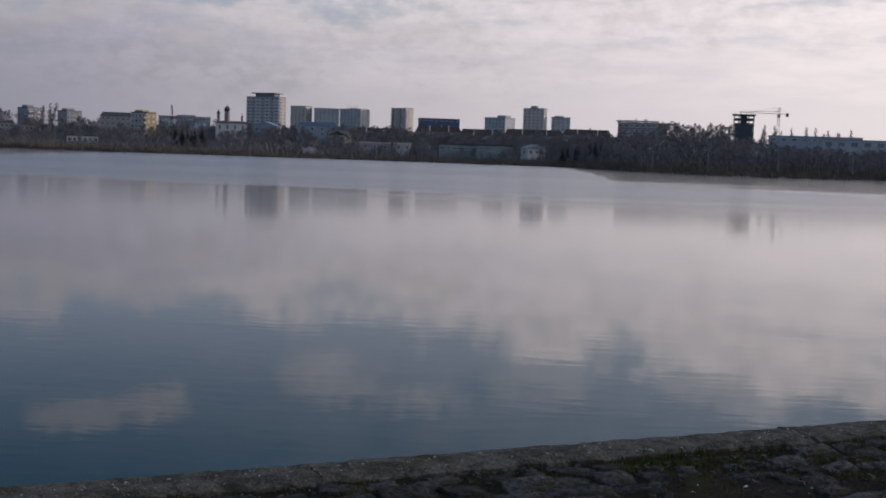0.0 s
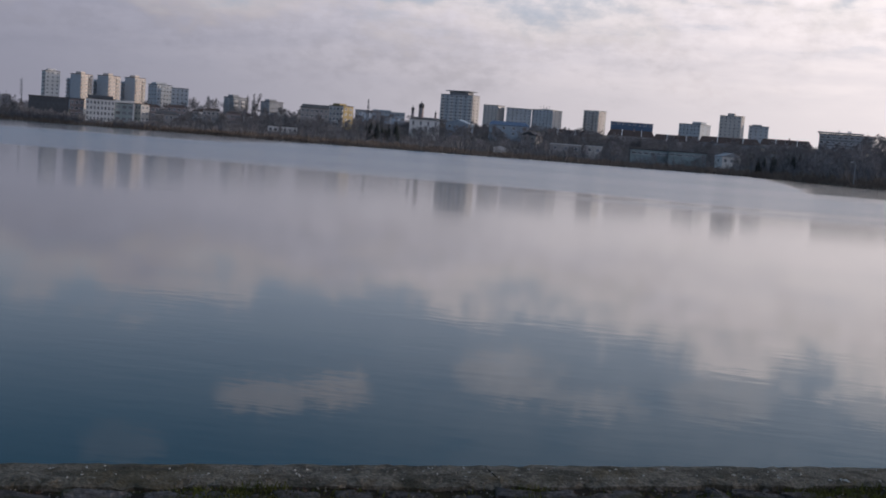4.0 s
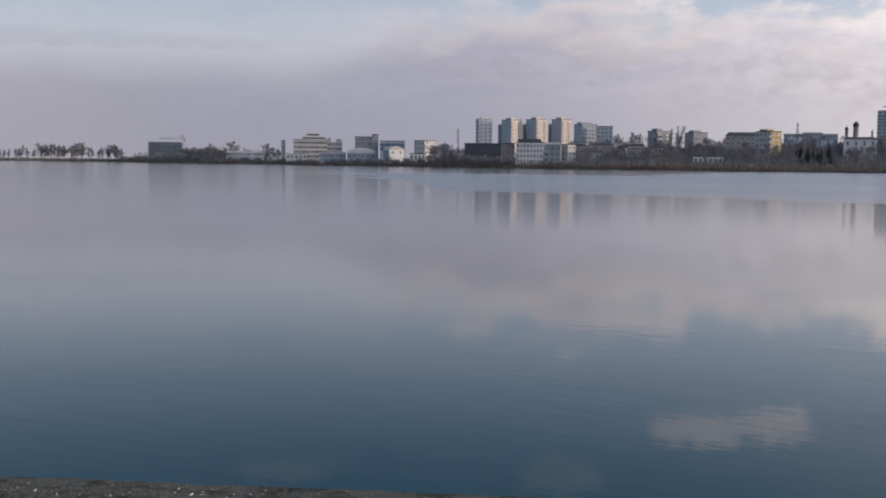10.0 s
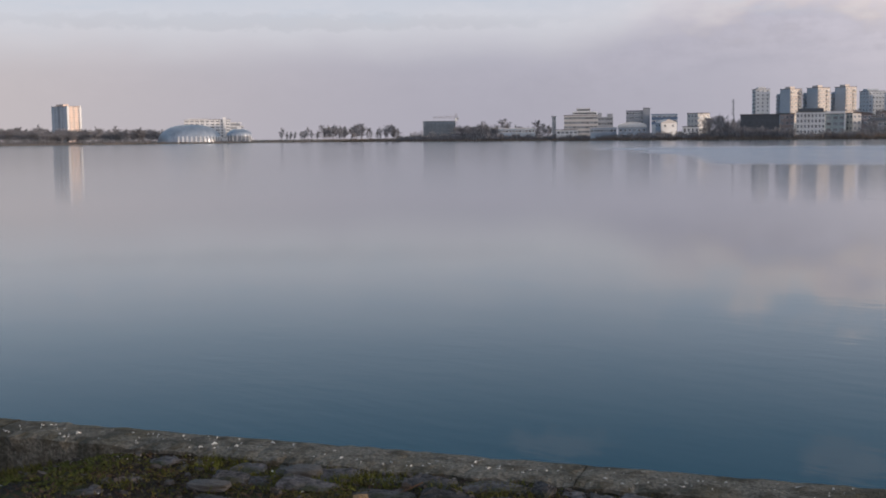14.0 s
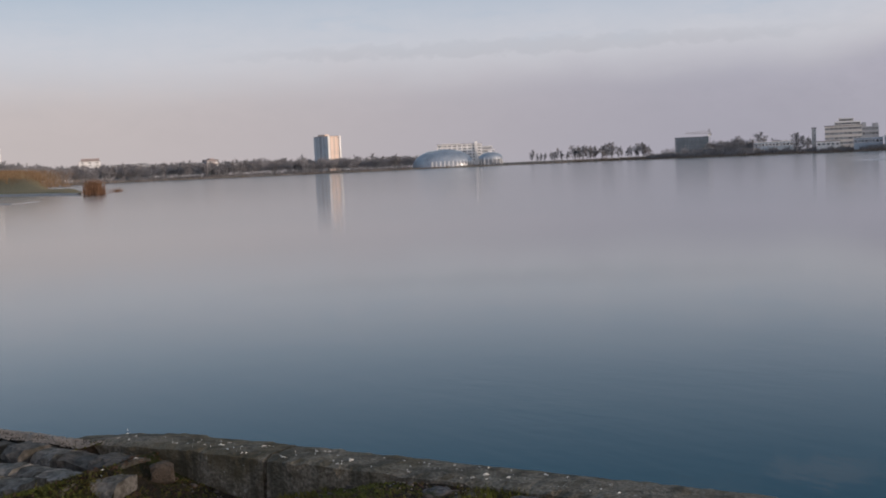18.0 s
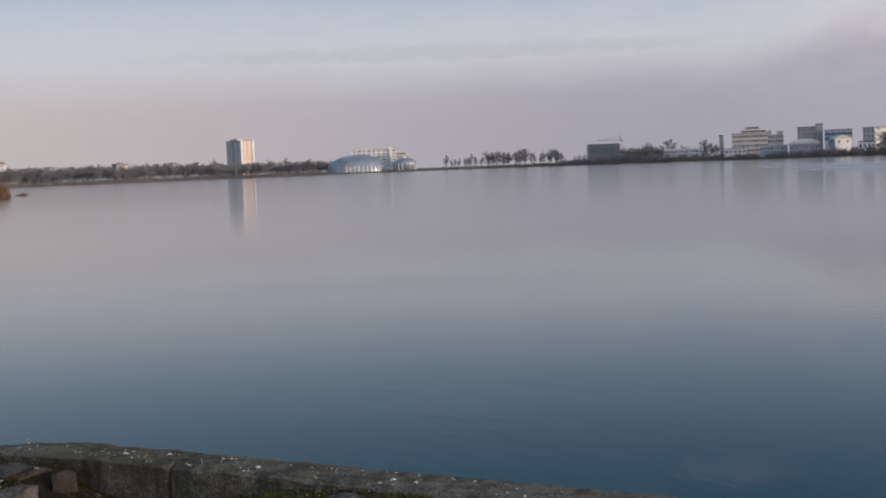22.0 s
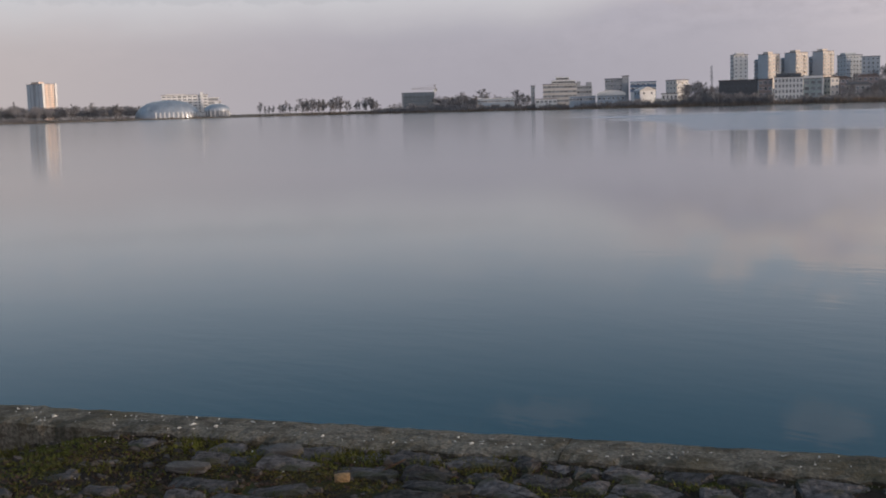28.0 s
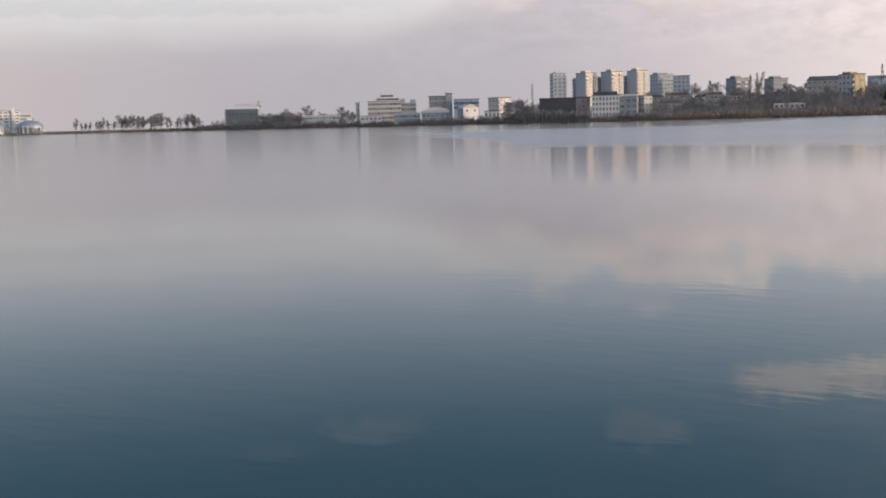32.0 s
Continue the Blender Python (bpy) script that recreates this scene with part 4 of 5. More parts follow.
block("apartment_block", "pale apartment block behind a dark roof", "apartment block", 1.62, 2.52, 2.1, 1060, FLANK, depth=12, floors=4, cols=4, caps=((0.4, 8, 1.2),))
e, (x0, x1, d, H) = block("flat_block", "wide grey block with a flat overhanging roof", "apartment block", 4.8, 7.15, 1.95, 700, GREY, depth=14, floors=3, cols=9, win=(2.0, 1.3), band=DARKGREY)
part("roof_plate", boxes((x0 - 1, x1 - 5, -1, 10, H + 0.9, H + 1.4)), GREY, e)
for k in (0.35, 0.52, 0.56):
    part("vent_pipe", boxes((x1 * k, x1 * k + 0.8, 4, 4.8, H + 0.3, H + 2.6)), WHITE, e)
block("industrial_hall", "long pale blue industrial hall behind trees", "hall", 11.8, 15.95, 1.52, 560, PALEBLUE, depth=24, floors=1, cols=9, win=(2.2, 1.2), roof=BLUEGREY)
block("industrial_hall", "pale industrial hall with blue window frames", "hall", 14.2, 17.6, 1.4, 520, FLANK, depth=20, floors=1, cols=6, win=(2.4, 1.6), roof=BLUEGREY, frame_mat=BLUE)
block("house", "pale blue gabled house by the church", "house", -12.7, -11.35, 1.42, 650, PALEBLUE, split=-11.6, turn=-20, floors=2, cols=3, side_cols=1, ridge=2.4, roof=BLUEGREY)
block("house", "blue-roofed house on the slope", "house", -10.6, -8.7, 1.5, 660, PALEBLUE, depth=12, floors=2, cols=4, ridge=-2.2, roof=BLUE)
block("house", "beige house with a white sunlit gable", "house", -9.0, -8.0, 1.1, 620, CREAM, split=-8.3, turn=-30, floors=2, cols=2, side_cols=2, ridge=2.0, roof=DARKROOF)
block("lakeside_cabin", "low pale cabin at the water's edge", "cabin", -10.3, -9.7, 0.28, 520, WHITE, depth=5, floors=1, cols=2, ridge=1.0, roof=WHITE, win=(0.9, 0.9))
block("kiosk", "cream kiosk under a pale flat roof", "building", -5.9, -5.1, 0.6, 540, CREAM, depth=6, floors=1, cols=2, roof=WHITE)
block("shed", "low shed with a pale roof", "shed", -7.6, -6.1, 0.58, 550, BEIGE, depth=8, floors=1, cols=3, roof=WHITE)
block("boat_hall", "long grey-green hall by the lake", "hall", -3.75, -1.95, 0.62, 525, GREENWALL, depth=14, floors=1, cols=6, win=(2.0, 1.0), roof=DARKROOF)
block("boat_hall", "long grey-green hall with a dark roof", "hall", -1.95, -0.2, 0.64, 520, GREENWALL, depth=14, floors=1, cols=5, win=(2.4, 0.8), roof=DARKROOF)
block("house", "white cottage with an arched gable by the lake", "house", 0.2, 1.42, 0.78, 515, WHITE, split=0.55, turn=30, floors=1, cols=3, side_cols=1, ridge=1.8, roof=GREY)
for (a0, a1, el, D, w, r, wide) in ((-7.9, -5.9, 1.28, 720, GREY, TILE, 5), (-4.9, -2.7, 1.52, 760, BEIGE, TILE, 7), (-2.75, -0.6, 1.42, 740, BEIGE, TILE, 7), (-0.6, 2.2, 1.50, 760, GREY, TILE, 8),
                                    (2.2, 4.5, 1.56, 780, BEIGE, TILE, 7), (2.7, 3.7, 1.22, 640, FLANK, TILE, 3), (-15.7, -14.7, 1.1, 720, PALEBLUE, BLUEGREY, 3), (-17.0, -16.2, 1.22, 800, PALEBLUE, GREY, 3)):
    e, (x0, x1, d, H) = block("house", "house on the slope under a dark sloping roof", "house", a0, a1, el, D, w, depth=13, floors=2, cols=wide, ridge=-4.0, roof=r, group="houses on the slope")
    for k in (0.3, 0.72):
        v, f = [], []
        x = x0 + (x1 - x0) * k
        tube(v, f, Vector((x, -0.3, H + 0.1)), Vector((x + 0.3, d / 2, H + 4.2)), 0.34, 0.34, 4)
        part("fire_wall", mesh_of("fire_wall", v, f, WHITE), None, e, "white fire wall running up the roof")
    part("chimney", boxes((x0 + (x1 - x0) * 0.55, x0 + (x1 - x0) * 0.55 + 0.9, 5, 5.9, H + 2.5, H + 5.0)), PINK, e, "brick chimney")


def site_fence(az0, az1, D, high):
    e = new("site_fence")
    e.matrix_basis = facing(az0, D)
    tagged(e, "dark blue sheet hoarding round the building site", "fence")
    w = D * math.radians(az1 - az0)
    n = int(w / 2.5)
    sheet = to_mesh("sheet", boxes((0.04, 2.42, -0.03, 0.03, 0.1, high)), HOARD)
    post = to_mesh("post", boxes((-0.06, 0.06, 0.04, 0.16, 0, high + 0.1)), DARKGREY)
    for i in range(n):
        part("sheet", sheet, None, e, m=pose(2.5 * i, 0, 0.1 * math.sin(i * 1.7)))
        part("post", post, None, e, m=pose(2.5 * i, 0, 0))


site_fence(-45.75, -43.55, 900, 5.0)
for a0, a1, el, w, r in ((-17.1, -16.2, 1.5, GREY, GREY), (-16.25, -15.4, 1.56, PALEBLUE, BLUEGREY), (-15.45, -14.7, 1.5, BLUEGREY, GREY)):
    block("apartment_block", "low pale apartment block behind the firs", "apartment block", a0, a1, el, 880, w, depth=12, floors=3, cols=6, roof=r, group="low blocks on the hill")

# ------------------------------------------------------------------ trees and scrub


def grow(seed, height, spread, upright, twig_r=0.035, limbs=18, forks=7, twigs=8):
    """A bare tree: trunk and limbs in one mesh, the fine crown in another."""
    rnd = random.Random(seed)
    tv, tf, cv, cf = [], [], [], []

    def bend(d, amount):
        return (d + Vector((rnd.gauss(0, 1), rnd.gauss(0, 1), rnd.gauss(0.1, 0.6))) * amount).normalized()

    def aside(d, share):
        out = Vector((rnd.gauss(0, 1), rnd.gauss(0, 1), 0)).normalized()
        return (d * (1 - share) + out * share + Vector((0, 0, upright))).normalized()

    def blade(a, b, r):
        across = (b - a).cross(Vector((rnd.gauss(0, 1), rnd.gauss(0, 1), rnd.gauss(0, 1)))).normalized() * r
        k = len(cv)
        cv.extend((a - across, a + across, b))
        cf.append((k, k + 1, k + 2))

    line = [Vector((0, 0, -0.3))]
    d = Vector((0, 0, 1))
    for i in range(7):
        d = (bend(d, 0.09) + Vector((0, 0, 0.25))).normalized()
        line.append(line[-1] + d * height * 0.135)
    for i in range(7):
        tube(tv, tf, line[i], line[i + 1], height * 0.019 * (1 - i / 7.6), height * 0.019 * (1 - (i + 1) / 7.6), 5)
    for j in range(limbs):
        t = 0.18 + 0.80 * (j + rnd.random()) / limbs
        i = min(6, int(t * 7))
        p = line[i].lerp(line[i + 1], t * 7 - i)
        long = height * spread * (0.42 - 0.28 * abs(t - 0.42) / 0.58) * rnd.uniform(0.75, 1.2)
        ld = aside(Vector((0, 0, 1)), 0.62)
        r = height * 0.0075 * (1.1 - t)
        pts = [p]
        for _ in range(3):
            ld = bend(ld, 0.13)
            pts.append(pts[-1] + ld * long / 3)
        for q in range(3):
            tube(tv, tf, pts[q], pts[q + 1], max(twig_r * 1.3, r * (1 - q / 4)), max(twig_r, r * (1 - (q + 1) / 4)), 3)
        for _ in range(forks):
            u = rnd.uniform(0.25, 1.0)
            q = min(2, int(u * 3))
            fp = pts[q].lerp(pts[q + 1], u * 3 - q)
            fd = (ld * 0.7 + Vector((rnd.gauss(0, 1), rnd.gauss(0, 1), rnd.gauss(0.3, 0.7))) * 0.6).normalized()
            fl = long * rnd.uniform(0.3, 0.55)
            fe = fp + fd * fl
            blade(fp, fe, twig_r * 1.5)
            for _ in range(twigs):
                a = fp.lerp(fe, rnd.uniform(0.2, 1.0))
                td = (fd * 0.6 + Vector((rnd.gauss(0, 1), rnd.gauss(0, 1), rnd.gauss(0.35, 0.6))) * 0.6).normalized()
                blade(a, a + td * fl * rnd.uniform(0.4, 0.8), twig_r * 1.25)
    return mesh_of("trunk", tv, tf, BARK), mesh_of("crown", cv, cf, TWIG)


def fir(seed, height):
    rnd = random.Random(seed)
    tv, tf, cv, cf = [], [], [], []
    tube(tv, tf, Vector((0, 0, -0.3)), Vector((0, 0, height)), height * 0.02, 0.03, 5)
    for i in range(26):
        z = height * (0.1 + 0.9 * i / 26)
        reach = height * 0.26 * (1 - i / 27) ** 0.8
        for j in range(9):
            u = rnd.uniform(0, 6.28)
            tip = Vector((math.cos(u) * reach, math.sin(u) * reach, z - reach * 0.35)) * 1.0
            root = Vector((0, 0, z))
            wing = Vector((-math.sin(u), math.cos(u), 0)) * reach * 0.28
            k = len(cv)
            cv += [root, root.lerp(tip, 0.6) + wing, tip, root.lerp(tip, 0.6) - wing - Vector((0, 0, 0.15 * reach))]
            cf += [(k, k + 1, k + 2), (k, k + 2, k + 3)]
    return mesh_of("trunk", tv, tf, BARK), mesh_of("crown", cv, cf, FIR)


def tree_thing(name, label, meshes, group):
    e = new(name)
    tagged(e, label, "tree", group)
    part("trunk", meshes[0], None, e)
    part("crown", meshes[1], None, e)
    return e


BROAD = [grow(11 + i, 10.0, 1.0, 0.15, 0.05, 18, 7, 10) for i in range(6)]
POPLAR = [grow(31 + i, 12.0, 0.42, 0.8, 0.04, 28, 7, 6) for i in range(3)]
SPARSE = [grow(51 + i, 10.0, 0.62, 0.5, 0.05, 20, 8, 9) for i in range(3)]
FIRS = [fir(71 + i, 10.0) for i in range(2)]
KINDS = {"broad": (BROAD, 10.0, "leafless grey-brown broad tree", "bare_tree"), "poplar": (POPLAR, 12.0, "tall slim leafless poplar", "poplar"),
         "sparse": (SPARSE, 10.0, "thin leafless tree by the water", "bare_tree"), "fir": (FIRS, 10.0, "dark evergreen fir on the slope", "fir_tree")}
FIRST = {}
tree_rnd = random.Random(5)


def plant(kind, az, r, height, group="trees round the lake"):
    meshes, h0, label, name = KINDS[kind]
    i = tree_rnd.randrange(len(meshes))
    p = spot(az, r)
    s = height / h0
    key = (kind, i)
    if key not in FIRST:
        FIRST[key] = ob = tree_thing(name, label, meshes[i], group)
    else:
        ob = copy_thing(FIRST[key], pose(0, 0, 0))
    ob.matrix_basis = pose(p.x, p.y, p.z, 0, 0, tree_rnd.uniform(0, 360)) @ Matrix.Diagonal((s * tree_rnd.uniform(0.85, 1.2), s * tree_rnd.uniform(0.85, 1.2), s, 1))


# heading from, to, metres behind the rim from, to, number, height from, to, kind
GROVES = [
    (-54.1, -48.2, 6, 24, 26, 9.0, 14.0, "sparse"), (-52.1, -50.0, 8, 20, 9, 11.0, 15.0, "broad"), (-45.4, -41.2, 70, 120, 8, 7.0, 9.0, "broad"), (-48.0, -46.6, 10, 40, 4, 6.0, 8.0, "broad"),
    (-33.7, -32.0, 12, 90, 11, 8.0, 12.0, "broad"), (-27.0, -14.6, 40, 110, 44, 4.5, 7.0, "broad"),
    (-16.6, -15.0, 50, 110, 7, 8.0, 11.5, "fir"), (-14.4, 3.8, 25, 110, 54, 4.0, 7.5, "broad"), (2.2, 4.2, 20, 60, 8, 7.0, 10.0, "fir"), (3.4, 11.6, 12, 70, 40, 5.5, 8.5, "broad"), (11.6, 18.6, 12, 60, 26, 5.0, 8.0, "broad"),
    (11.2, 13.0, 230, 330, 5, 11.0, 14.0, "poplar"), (13.4, 15.6, 240, 300, 8, 11.0, 14.5, "poplar"), (-80.0, -60.2, 16, 60, 58, 9.0, 15.5, "broad"), (-64.9, -62.9, 10, 40, 9, 11.0, 15.0, "broad"),
    (-25.2, -22.0, 330, 400, 7, 9.0, 12.0, "broad"), (-22.3, -21.7, 300, 340, 3, 15.0, 17.0, "poplar"),
]
for a0, a1, r0, r1, n, h0, h1, kind in GROVES:
    for i in range(n):
        az = a0 + (a1 - a0) * (i + tree_rnd.random()) / n
        plant(kind, az, rim(az) + tree_rnd.uniform(r0, r1), tree_rnd.uniform(h0, h1))
for az, over, h, kind in ((-48.85, 20, 13.0, "broad"), (-48.6, 24, 12.0, "sparse"), (-64.9, 30, 20.0, "poplar"), (-61.6, 30, 17.0, "sparse"), (-43.2, 70, 15.0, "broad"), (-41.6, 60, 13.0, "broad"), (-44.4, 80, 13.0, "broad")):
    plant(kind, az, rim(az) + over, h)

# the deeper woods, too dense to count
# headings 38 to 100: unseen trees added to shade the quay
WOODS = [(-80.0, -64.6, 20, 170, 270, 11.5, 16.5), (-64.6, -59.8, 20, 140, 85, 9.0, 14.0), (-60.0, -58.2, 60, 160, 14, 10.0, 13.0), (-27.0, -14.4, 110, 330, 120, 5.5, 8.5), (-14.4, 4.4, 110, 215, 150, 6.5, 9.5),
         (3.6, 11.6, 60, 190, 110, 6.5, 9.5), (11.6, 18.8, 50, 140, 60, 5.0, 8.0), (6.8, 10.2, 180, 300, 18, 9.0, 12.0), (19.0, 34.0, 10, 90, 10, 8.0, 13.0), (38.0, 100.0, 4, 45, 92, 14.0, 19.0), (-45.6, -43.4, 40, 90, 22, 8.0, 11.0), (-43.4, -40.9, 60, 160, 10, 7.0, 10.0), (-33.9, -30.2, 4, 34, 30, 3.0, 6.0)]


def far_woods():
    stock = []
    for i in range(5):
        a, b = grow(90 + i, 10.0, 1.0, 0.15, 0.055, 15, 8, 12)
        va = np.array([v.co[:] for v in a.vertices] + [v.co[:] for v in b.vertices])
        n = len(a.vertices)
        fa = np.array([p.vertices[:] for p in a.polygons if len(p.vertices) == 4])
        fb = np.array([[j + n for j in p.vertices] for p in b.polygons])
        stock.append((va, fa, fb))
        bpy.data.meshes.remove(a)
        bpy.data.meshes.remove(b)
    rnd = np.random.RandomState(12)
    vs, fs, base = [], [], 0
    for a0, a1, r0, r1, n, h0, h1 in WOODS:
        for i in range(n):
            va, fa, fb = stock[rnd.randint(5)]
            az = a0 + (a1 - a0) * (i + rnd.rand()) / n
            p = spot(az, rim(az) + rnd.uniform(r0, r1))
            s, t = rnd.uniform(h0, h1) / 10.0, rnd.uniform(0, 6.28)
            m = np.array([[math.cos(t), -math.sin(t), 0], [math.sin(t), math.cos(t), 0], [0, 0, 1]]) * s
            vs.append(va @ m.T + np.array(p))
            fs += (fa + base).tolist() + (fb + base).tolist()
            base += len(va)
    me = bpy.data.meshes.new("far_woods")
    me.from_pydata(np.concatenate(vs).tolist(), [], fs)
    me.materials.append(TWIG)
    tagged(new("far_woods", me), "deep leafless grey-brown woods behind the shore, with an unseen shade belt", "woods", kind="stuff")


far_woods()


def brush(name, label, material, belts, seed, category, leaf=0.3):
    """Thin upright blades in belts: heading from, to, metres behind the rim from, to, number, height from, to."""
    rnd = np.random.RandomState(seed)
    verts, faces = [], []
    for a0, a1, r0, r1, n, h0, h1, width in belts:
        lump = rnd.rand(400)
        for az, over, u, ang, lean in zip(rnd.uniform(a0, a1, n), rnd.uniform(r0, r1, n), rnd.rand(n), rnd.uniform(0, 3.14, n), rnd.uniform(-0.5, 0.5, n)):
            r = rim(az) + over
            p = heading(az) * r
            h = (h0 + (h1 - h0) * u) * (0.55 + 0.9 * lump[int((az + 90) * 9) % 400])
            z = max(0.0, land(az, r)) - 0.1
            dx, dy = math.cos(ang) * width, math.sin(ang) * width
            k = len(verts)
            verts += [(p.x - dx, p.y - dy, z), (p.x + dx, p.y + dy, z), (p.x + dx * 0.5 + lean * h, p.y + dy * 0.5, z + h * 0.75), (p.x + lean * h * 1.3, p.y, z + h)]
            faces += [(k, k + 1, k + 2), (k, k + 2, k + 3)]
    ob = new(name, mesh_of(name, verts, faces, material))
    tagged(ob, label, category, kind="stuff")


brush("reed_belt", "brown dry reeds along the water's edge", REED, [(-80, -30, -2, 6, 7000, 0.8, 1.7, 0.16), (-34, 5, -3, 9, 14000, 1.0, 2.2, 0.14), (-52, -33, 0, 12, 7000, 0.8, 1.7, 0.16),
                                                                   (4, 19, -3, 6, 6000, 0.5, 1.3, 0.12), (3, 19, 2, 22, 9000, 0.9, 2.3, 0.14), (-27, 5, 8, 30, 9000, 0.8, 1.6, 0.16)], 3, "reeds")
# scrub at headings 35 to 100 is unseen, added below the shading trees
brush("scrub", "dark tangled leafless scrub behind the shore, with an unseen shade belt", SCRUB, [(-80, -60, 14, 70, 14000, 1.5, 4.5, 0.13), (-60, -33, 20, 60, 8000, 0.8, 2.2, 0.16), (-48.5, -33, 6, 26, 11000, 1.6, 3.6, 0.18), (-48.3, -43.3, 14, 40, 6000, 1.6, 4.0, 0.18), (-33.5, -29.7, 3, 14, 4500, 2.0, 4.5, 0.16), (-28.4, -26.2, 4, 14, 1500, 1.5, 3.0, 0.16), (-33, -26, 20, 45, 3000, 1.0, 2.6, 0.14),
                                                                       (-27, -14, 25, 300, 15000, 1.5, 4.2, 0.16), (-14, 4, 18, 240, 18000, 1.5, 4.4, 0.16), (3.5, 19, 10, 160, 20000, 2.0, 4.6, 0.14), (19, 35, 5, 60, 2500, 2.0, 5.0, 0.3), (35, 100, 3, 40, 9000, 4.0, 9.0, 0.2)], 4, "scrub")

# ------------------------------------------------------------------ grassy spit on the western side


def spit_edge(az):
    return 206 + 56 * min(1.6, max(0.0, (-75.3 - az) / 3.6))


def spit_point(az, v):
    tip = max(0.0, min(1.0, (-75.0 - az) / 0.8))
    p = heading(az) * (spit_edge(az) + (20 + 150 * tip) * v)
    shore = min(1.0, v * 14) * min(1.0, (1 - v) * 6)
    mound = math.exp(-((v - 0.5) / 0.22) ** 2) * max(0.0, min(1.0, (-76.8 - az) / 0.9)) ** 0.7 * (4.3 + 0.9 * min(1.0, max(0.0, -77.5 - az)))
    p.z = -0.4 + 0.9 * shore * tip + mound + 0.12 * noise.noise(Vector((p.x * 0.2, p.y * 0.2, 1)))
    return p


def spit():
    verts, faces = [], []
    na, nr = 60, 30
    for i in range(na + 1):
        az = -92 + (92 - 75.0) * i / na
        for j in range(nr + 1):
            verts.append(spit_point(az, j / nr))
    for i in range(na):
        for j in range(nr):
            k = i * (nr + 1) + j
            faces.append((k, k + nr + 1, k + nr + 2, k + 1))
    g = new("grass_spit", mesh_of("grass_spit", verts, faces, GRASS))
    for f in g.data.polygons:
        f.use_smooth = True
    tagged(g, "low grassy spit with an ochre mound", "bank", kind="structure")
    # pale concrete edging along the spit
    v, f = [], []
    last = None
    for i in range(40):
        az = -86 + 10.6 * i / 39
        q = heading(az) * (spit_edge(az) + 1.0) + Vector((0, 0, 0.12))
        if last:
            tube(v, f, last, q, 0.32, 0.32, 4)
        last = q
    tagged(new("shore_edging", mesh_of("shore_edging", v, f, CREAM)), "pale concrete edging of the spit", "edging", kind="structure")
    v, f = [], []
    last = None
    for i in range(16):
        az = -84 + 7.6 * i / 15
        q = heading(az) * (150 + 6 * math.sin(i)) + Vector((0, 0, -0.08))
        if last:
            tube(v, f, last, q, 0.16 if i < 15 else 0.05, 0.16 if i < 14 else 0.05, 6)
        last = q
    tagged(new("mud_bar", mesh_of("mud_bar", v, f, BEIGE)), "thin pale mud bar just above the water", "mud bar", kind="structure")
    rnd = np.random.RandomState(8)

    def clump(name, label, centres, n, spread, high, mat=RUST_REED):
        verts, faces = [], []
        for c in centres:
            for _ in range(n):
                q = c + Vector((rnd.normal(0, spread), rnd.normal(0, spread * 1.6), 0))
                h = high * rnd.uniform(0.45, 1.05)
                out = Vector((rnd.normal(0, 0.3), rnd.normal(0, 0.3), 0)) * h * 0.5
                a = rnd.uniform(0, 3.14)
                e = Vector((math.cos(a), math.sin(a), 0)) * 0.05
                k = len(verts)
                verts += [q - e + Vector((0, 0, -0.3)), q + e + Vector((0, 0, -0.3)), q + out + Vector((0, 0, h))]
                faces.append((k, k + 1, k + 2))
        tagged(new(name, mesh_of(name, verts, faces, mat)), label, "reeds", kind="stuff")

    clump("reed_clump", "rust-coloured reed clump on the tip of the spit", [heading(-74.78) * 212], 1300, 0.42, 2.7)
    clump("reed_tuft", "small dark reed tuft standing in the water", [heading(-73.75) * 240], 160, 0.4, 0.8)
    mound = [spit_point(rnd.uniform(-84, -76.9), rnd.uniform(0.36, 0.55)) for i in range(420)]
    clump("mound_reeds", "ochre dry reeds covering the mound", mound, 45, 2.6, 0.8, OCHRE)


spit()

# ------------------------------------------------------------------ the quay under the camera
QUAY = Matrix(((QUAY_U.x, QUAY_N.x, 0, QUAY_O.x), (QUAY_U.y, QUAY_N.y, 0, QUAY_O.y), (0, 0, 1, 0), (0, 0, 0, 1)))


def ease(t):
    t = max(0.0, min(1.0, t))
    return t * t * (3 - 2 * t)


def floor_at(s, d):
    """Ground level behind the kerb; s along the quay, d towards the water."""
    pit = ease((s + 7.80) / 0.12) * (0.45 + 0.55 * ease((s + 8.0) / 1.0)) * (1 - ease((s + 7.3) / 1.3))
    z = KERB - 0.035 - 0.21 * pit
    if s < -7.82:
        z = KERB - 0.02 if d > -0.44 and s < -8.25 else KERB - 0.15
    return z + 0.014 * noise.noise(Vector((s * 1.3, d * 1.3, 4))) + 0.010 * noise.noise(Vector((s * 5, d * 5, 4))) + 0.005 * noise.noise(Vector((s * 14, d * 14, 4)))


